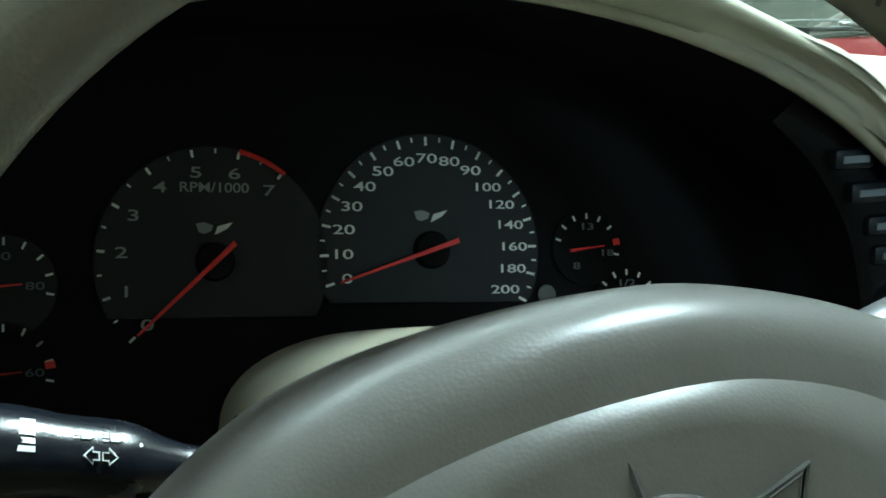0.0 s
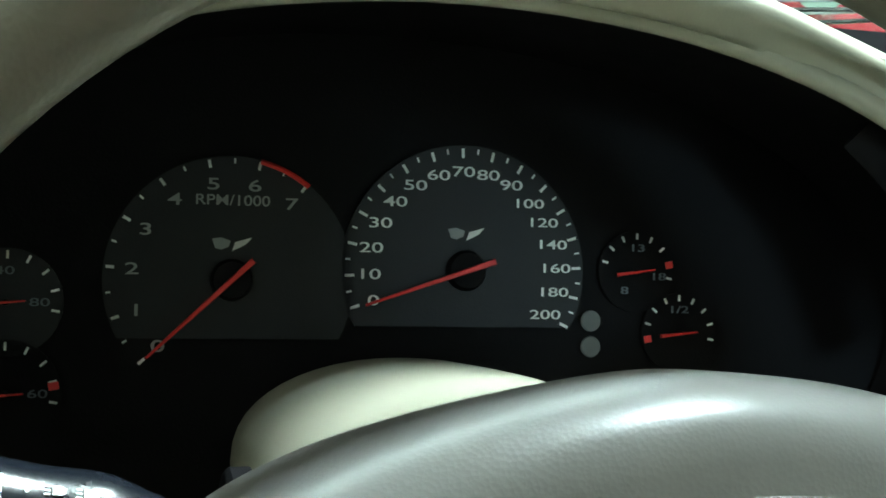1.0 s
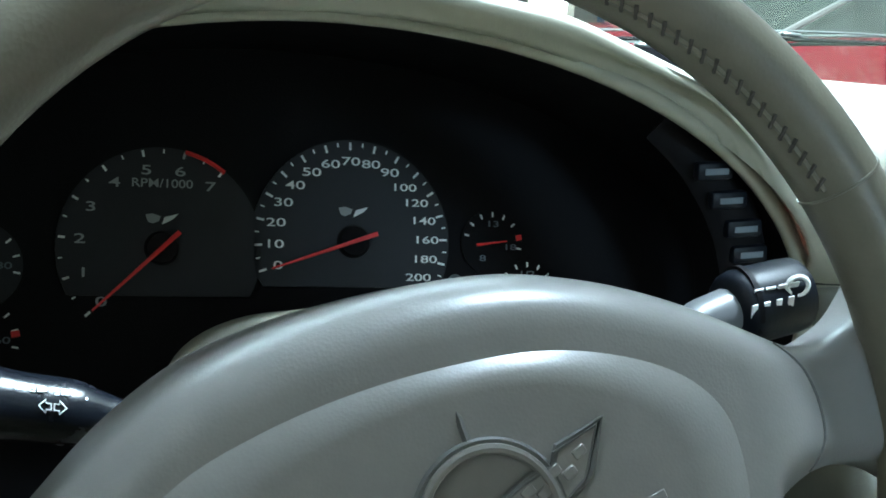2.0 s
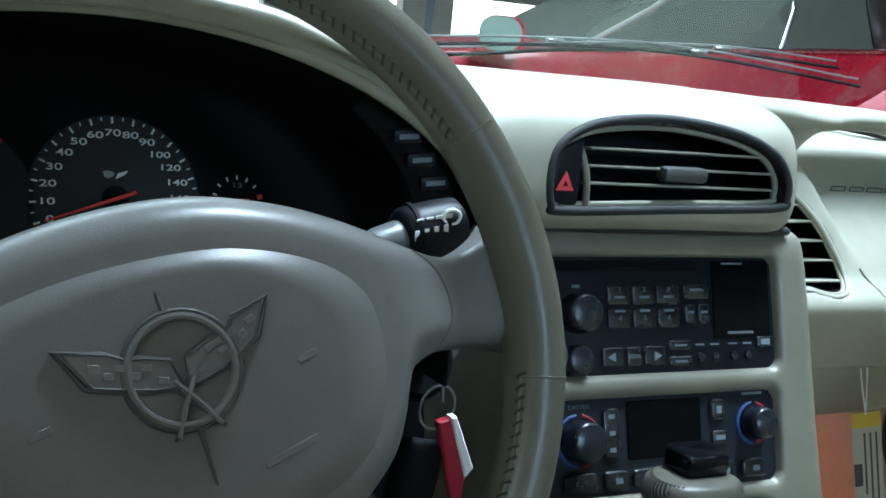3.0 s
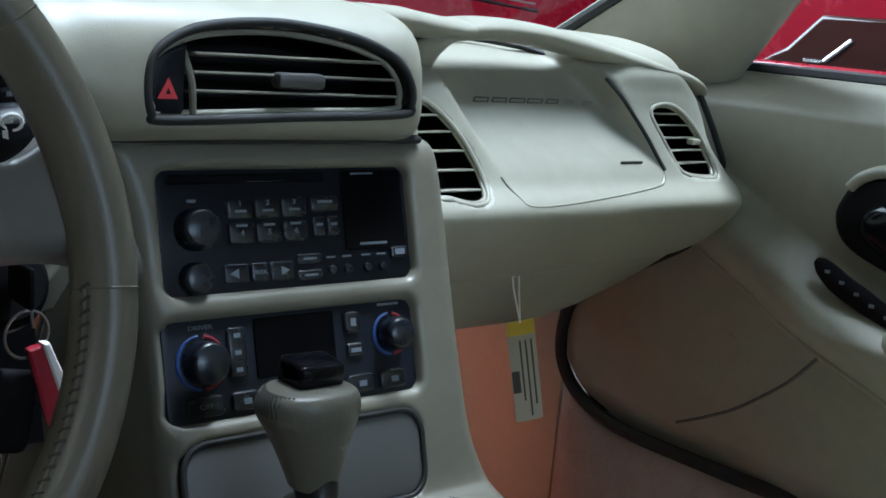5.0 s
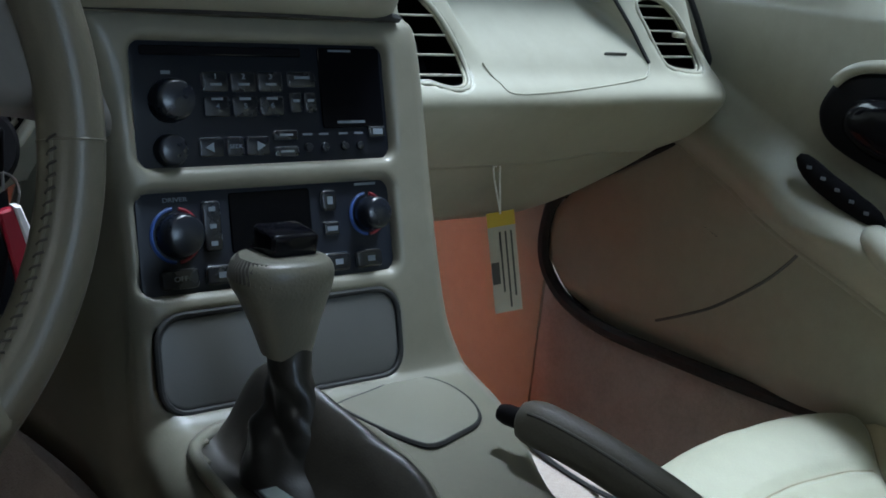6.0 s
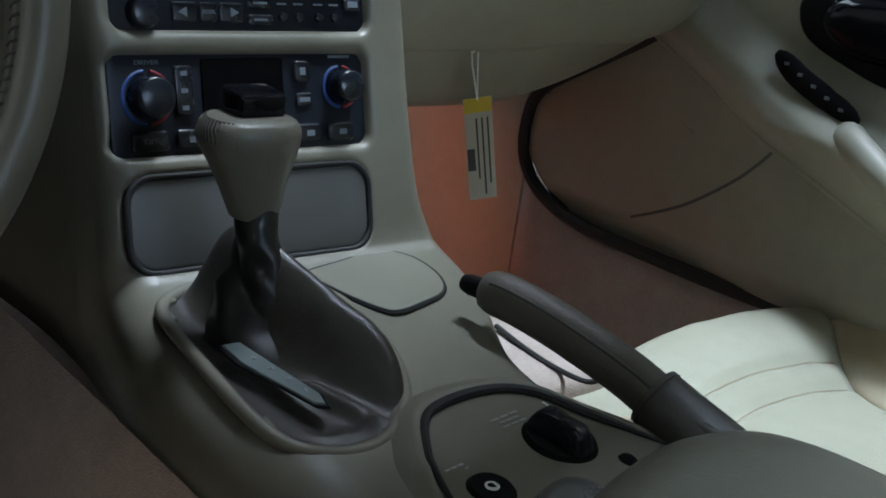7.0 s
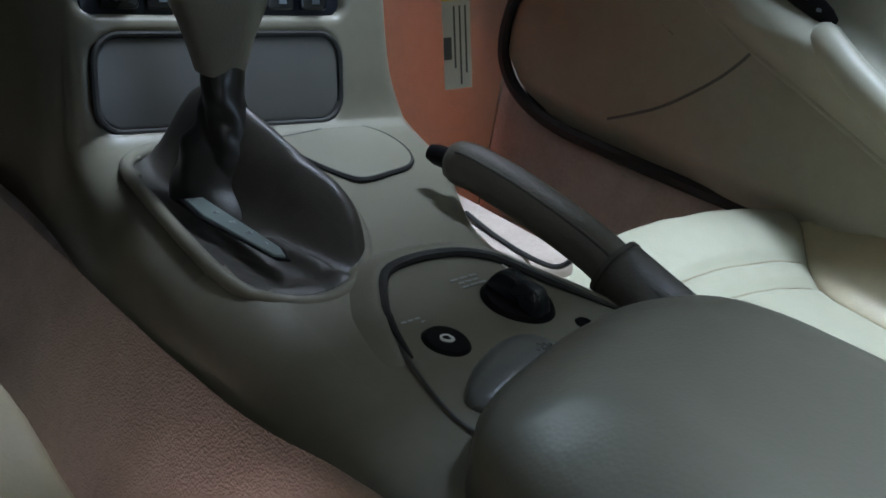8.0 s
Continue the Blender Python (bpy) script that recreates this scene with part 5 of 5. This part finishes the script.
def cushion(cx, flare, parent):
    """Cream insert with a tan bolster at each side."""
    vs = np.linspace(0, 1, 140)
    thick(part("insert", sheet([[seat_point(cx, flare, s * us_of(v), v) for v in vs] for s in np.linspace(-1, 1, 60)]), SEAT, parent, "cream leather insert", angle=0), .05)
    for s in (1, -1):
        thick(part("bolster", sheet([[seat_point(cx, flare, s * (us_of(v) + (1 - us_of(v)) * f), v) for v in vs] for f in np.linspace(0, 1, 30)]), SEATTAN, parent, "tan leather bolster", angle=0), .05)


def seat_seams(cx, flare, parent):
    lines = [[(s * us_of(v), v) for v in np.linspace(.05, .9, 40)] for s in (1, -1)]
    lines += [[(u, g - .012 + .05 * u * u) for u in np.linspace(-us_of(g) + .01, us_of(g) - .01, 30)] for g in (.235, .300)]
    for line in lines:
        part("seam", tube([seat_point(cx, flare, u, v) + Vector((0, 0, .0003)) for u, v in line], .0008, 5), SEATSEAM, parent, "tan stitched seam")


seat = thing("passenger_seat", "cream leather bucket seat with stitched bolsters", "car seat", "front seats")
cushion(.40, 0, seat)
seat_seams(.40, 0, seat)
part("backrest", rbox(.46, .14, .6, .05, 4, pose(.42, -.70, .66, -18)), SEAT, seat)

driver_seat = thing("driver_seat", "cream leather bucket seat beside the console", "car seat", "front seats")
cushion(-.395, .025, driver_seat)
# unseen backrest and headrest, added to shade the wheel from the rear lamp
part("backrest", rbox(.46, .12, .72, .05, 4, pose(-.40, -.93, .80, -14)), SEAT, driver_seat)
part("shade_headrest", rbox(.24, .10, .16, .04, 4, pose(-.40, -1.04, 1.20, -14)), SEAT, driver_seat)

# ---- tag hanging under the dashboard ----
tag = thing("paper_tag", "white printed paper tag with yellow top hanging on string", "tag")
tag_up = Vector((-.20, .07, .97)).normalized()
tag_out = Vector((-.42, -.90, 0)).cross(tag_up).cross(tag_up).normalized() * -1
TM = basis((.302, .064, .638), tag_up.cross(tag_out), tag_up, tag_out)
part("card", rbox(.025, .092, .0006, m=TM @ pose(.0, -.046, 0)), PAPER, tag, smooth=False)
part("header", rbox(.025, .013, .0003, m=TM @ pose(0, -.0065, .0007)), YELLOW, tag, "yellow header band", smooth=False)
for x, l in ((-.002, .055), (.003, .07), (.008, .06)):
    part("print_line", rbox(.0016, l, .0002, m=TM @ pose(x, -.018 - l / 2, .0006)), INK, tag, smooth=False)
part("print_block", rbox(.007, .02, .0002, m=TM @ pose(-.0085, -.055, .0006)), INK, tag, smooth=False)
for dx in (-.006, .004):
    part("string", tube([TM @ Vector((0, -.002, .0006)), TM @ Vector((dx * .5, .03, .002)), (.300 + dx, .075, .697)], .0008, 5), WHITE, tag)
part("plastic_loop", tube(catmull([TM @ Vector((-.002, .040, .002)), TM @ Vector((-.006, .050, .003)), TM @ Vector((-.003, .058, .002)), TM @ Vector((.001, .050, .003)), TM @ Vector((-.001, .040, .002))], 20), .0012, 6), WHITE, tag)

# ---- windscreen, pillar, wipers, roof ----
pillar = thing("windscreen_pillar", "beige vinyl covered windscreen pillar", "pillar")
PL, PD = (np.array((.545, .255, .889)), np.array((.002, -.152, .085))), (np.array((.602, .1075, .850)), np.array((-.001, -.0886, .113)))
PG = []
for f in np.linspace(-.35, 2.75, 30):
    a, c = PL[0] + PL[1] * f, PD[0] + PD[1] * f
    mid = (a + c) / 2 + np.array((-.014, -.012, -.004))
    PG.append(catmull(np.array([a + np.array((.004, .022, .006)), a, mid * .9 + (a + c) * .05, c, c + np.array((.03, .02, .0))]), 20))
thick(part("pillar_trim", sheet(PG), VINYL, pillar, angle=0), .004)
part("pillar_seal", tube([PL[0] + PL[1] * f + np.array((-.002, .012, .002)) for f in np.linspace(-.3, 2.6, 12)], .008, 8), SEAL, pillar)
pillar2 = copy_thing(pillar, Matrix.Identity(4))
pillar2.scale = (-1, 1, 1)
WS = [[(x, .80 - .16 * (x / .7) ** 2 - f * .885, .85 + .33 * f) for f in np.linspace(0, 1.06, 13)] for x in np.linspace(-.72, .72, 24)]
ws = part("windscreen", sheet(WS), GLASS, angle=0)
tagged(ws, "raked clear windscreen glass", "windscreen")
ws.visible_shadow = False
part("edge_seal", tube([(x, .806 - .16 * (x / .7) ** 2, .850) for x in np.linspace(-.72, .72, 30)], .008, 8), SEAL, ws, "black rubber edge seal")
# unseen roof; outline and clear part are chosen to steer the lamps' light
def roof_z(x, y):
    return 1.19 - .05 * (x / .8) ** 2 - .06 * ((y + .7) / .6) ** 2 * (y < -.7)


def roof_edge(y):
    """Where the unseen roof stops shading and its clear panel lets light in."""
    return .31 - .30 * step(-.40, -.54, y)


ROOF_Y = np.linspace(-.155, -.80, 24)
roof = thick(part("headliner", sheet([[(-.60 + (.60 + roof_edge(y)) * f, y, roof_z(-.60 + (.60 + roof_edge(y)) * f, y)) for y in ROOF_Y] for f in np.linspace(0, 1, 18)]), VINYL, angle=0), .02)
tagged(roof, "unseen beige roof lining, cut to shade the console", "roof lining")
header = part("roof_header", tube([(x, -.146, roof_z(x, -.15) - .004) for x in np.linspace(-.58, .58, 16)], .014, 12), VINYL, angle=60)
tagged(header, "unseen beige roof header, set to let light onto the hub", "roof header")
clear = part("roof_light_opening", sheet([[(roof_edge(y) + .004 + (.576 - roof_edge(y)) * f, y, roof_z(roof_edge(y) + (.576 - roof_edge(y)) * f, y) + .004) for y in ROOF_Y] for f in np.linspace(0, 1, 10)]), GLASS, angle=0)
tagged(clear, "unseen clear roof panel, added to let light in over the passenger", "roof panel")
clear.visible_shadow = False
tagged(part("rear_bulkhead", rbox(1.4, .04, .75, m=pose(0, -1.25, .575)), CARPET, smooth=False), "plain beige carpeted rear bulkhead", "bulkhead")
tagged(part("driver_door", rbox(.06, 1.9, .70, .02, 2, pose(-.66, -.45, .555)), VINYL_DARK), "closed dark taupe driver door", "door")
cowl = part("cowl", rbox(1.2, .26, .02, .004, 1, pose(0, .86, .825)), BLACK)
tagged(cowl, "black plastic cowl below the windscreen", "cowl")
for path, nm in (([(-.25, .86, .885), (.1, .845, .895), (.45, .80, .922), (.66, .77, .925), (.92, .72, .905)], 0), ([(.05, .90, .88), (.3, .88, .893), (.5, .86, .918), (.75, .83, .935), (.95, .80, .93)], 1)):
    w = thing("wiper", "black windscreen wiper with steel arm", "wiper", "wipers")
    p = catmull(path, 24)
    part("blade", tube(p, .0026, 8), BLACK, w)
    part("arm", tube(p + np.array((0, .006, .010)), .0016, 8), WIPER, w)
    for k in (5, 11, 17):
        part("clip", rbox(.03, .006, .006, .002, 1, pose(*(p[k] + np.array((0, 0, .006))))), WIPER, w)
# ---- parked red car ----
def parked_car(m):
    car = thing("parked_car", "parked red coupe with dark windows", "car")
    sec = [(-2.2, .35, .58), (-1.9, .32, .76), (-1.2, .30, .86), (-.6, .30, .925), (-.25, .30, .952), (.28, .30, .998), (1.16, .30, 1.062), (1.8, .32, 1.05), (2.2, .4, .85)]
    S = catmull(sec, 48)
    P = [[(x, -.88 * f, z) for f, z in ((.86, lo), (.97, lo + .12), (1.0, lo + (hi - lo) * .55), (1.0, hi - .06), (.975, hi - .01), (.93, hi), (.0, hi + .03), (-.93, hi), (-1, lo + (hi - lo) * .5), (-.86, lo))] for x, lo, hi in S]
    bm = sheet(P)
    bm.transform(m)
    part("body", bm, CARRED, car, angle=35)
    cab = catmull([(-.46, .925, .925), (-.32, .935, 1.0), (-.06, .95, 1.15), (.20, .975, 1.28), (.52, 1.0, 1.345), (.9, 1.03, 1.325), (1.25, 1.055, 1.285), (1.60, 1.05, 1.235), (2.05, 1.0, 1.03)], 48)
    P = [[(x, -.82, lo), (x, -.70, lo + (hi - lo) * .75), (x, -.52, hi), (x, .52, hi), (x, .82, lo)] for x, lo, hi in cab]
    bm = sheet(P)
    bm.transform(m)
    part("cabin_glass", bm, CARGLASS, car, "dark tinted windows", angle=35)
    P = [[(x, -.54, hi + .004), (x, 0, hi + .012), (x, .54, hi + .004)] for x, lo, hi in cab[18:29]]
    bm = sheet(P)
    bm.transform(m)
    thick(part("roof", bm, CARRED, car), .015)
    for x0, z0, x1, z1, r, mt, nm in ((-.42, .935, .14, 1.26, .012, POST, "windscreen_post"), (.36, 1.005, .49, 1.30, .009, CHROME, "window_post")):
        bm = tube([(x0, -.828, z0), ((x0 + x1) / 2, -.77, (z0 + z1) / 2), (x1, -.60, z1)], r, 8)
        bm.transform(m)
        part(nm, bm, mt, car)
    bm = sheet([[(x, -.845, lo + .001), (x, -.70, lo + (hi - lo) * .80)] for x, lo, hi in cab[27:47]])
    bm.transform(m)
    thick(part("quarter_window", bm, DARKPANE, car, "near-black quarter window"), .006)
    bm = tube([(x, -.872, hi + .004) for x, lo, hi in S[16:44]], .005, 6)
    bm.transform(m)
    part("belt_trim", bm, CHROME, car, "bright belt trim")
    mp = m @ Vector((-.757, -1.010, .9574))
    mm = look(mp, (-.43, -.64, .9))
    mir = part("mirror", prism(rrect(.150, .118, .052), .09, .02, 3, mm @ pose(0, 0, 0)), CARRED, car, "red mirror housing")
    part("mirror_glass", prism(rrect(.138, .110, .050), .004, m=mm @ pose(.005, 0, -.006)), mat("mirror_glass", (.30, .42, .36), .12, .5, var=0, bump=0), mir)
    for x in (-1.35, 1.4):
        bm = lathe([(.2, -.1), (.33, -.1), (.33, .1), (.2, .1), (.0001, .06)], 28, m @ pose(x, -.80, .33, 90))
        part("wheel", bm, BLACK, car)
    return car


parked_car(pose(2.45, 3.65, 0, 0, 0, -12))
side_car = parked_car(pose(2.8, -.55, 0, 0, 0, 95))
lamp_at = basis((1.812, .97, .83), (.087, -.996, 0), (0, 0, 1), (-.996, -.087, 0))
tail_lamp = part("tail_lamp", prism([(0, 0), (.10, .055), (.17, .125), (.55, .125), (.55, -.03), (.02, -.03)], .03, .010, 3, lamp_at), mat("smoked_lamp_lens", (.035, .012, .010), .12, var=.15, bump=0, coat=.6), side_car, "smoked brown tail lamp")
# chrome bars laid on the lens in place of its white reflections
for s0, z0, s1, z1 in ((.19, .032, .245, .078), (.145, .031, .185, .030), (.33, .02, .42, .022)):
    part("lamp_glint", tube([lamp_at @ Vector((s0, z0, .032)), lamp_at @ Vector((s1, z1, .032))], .0045, 8), CHROME, tail_lamp)
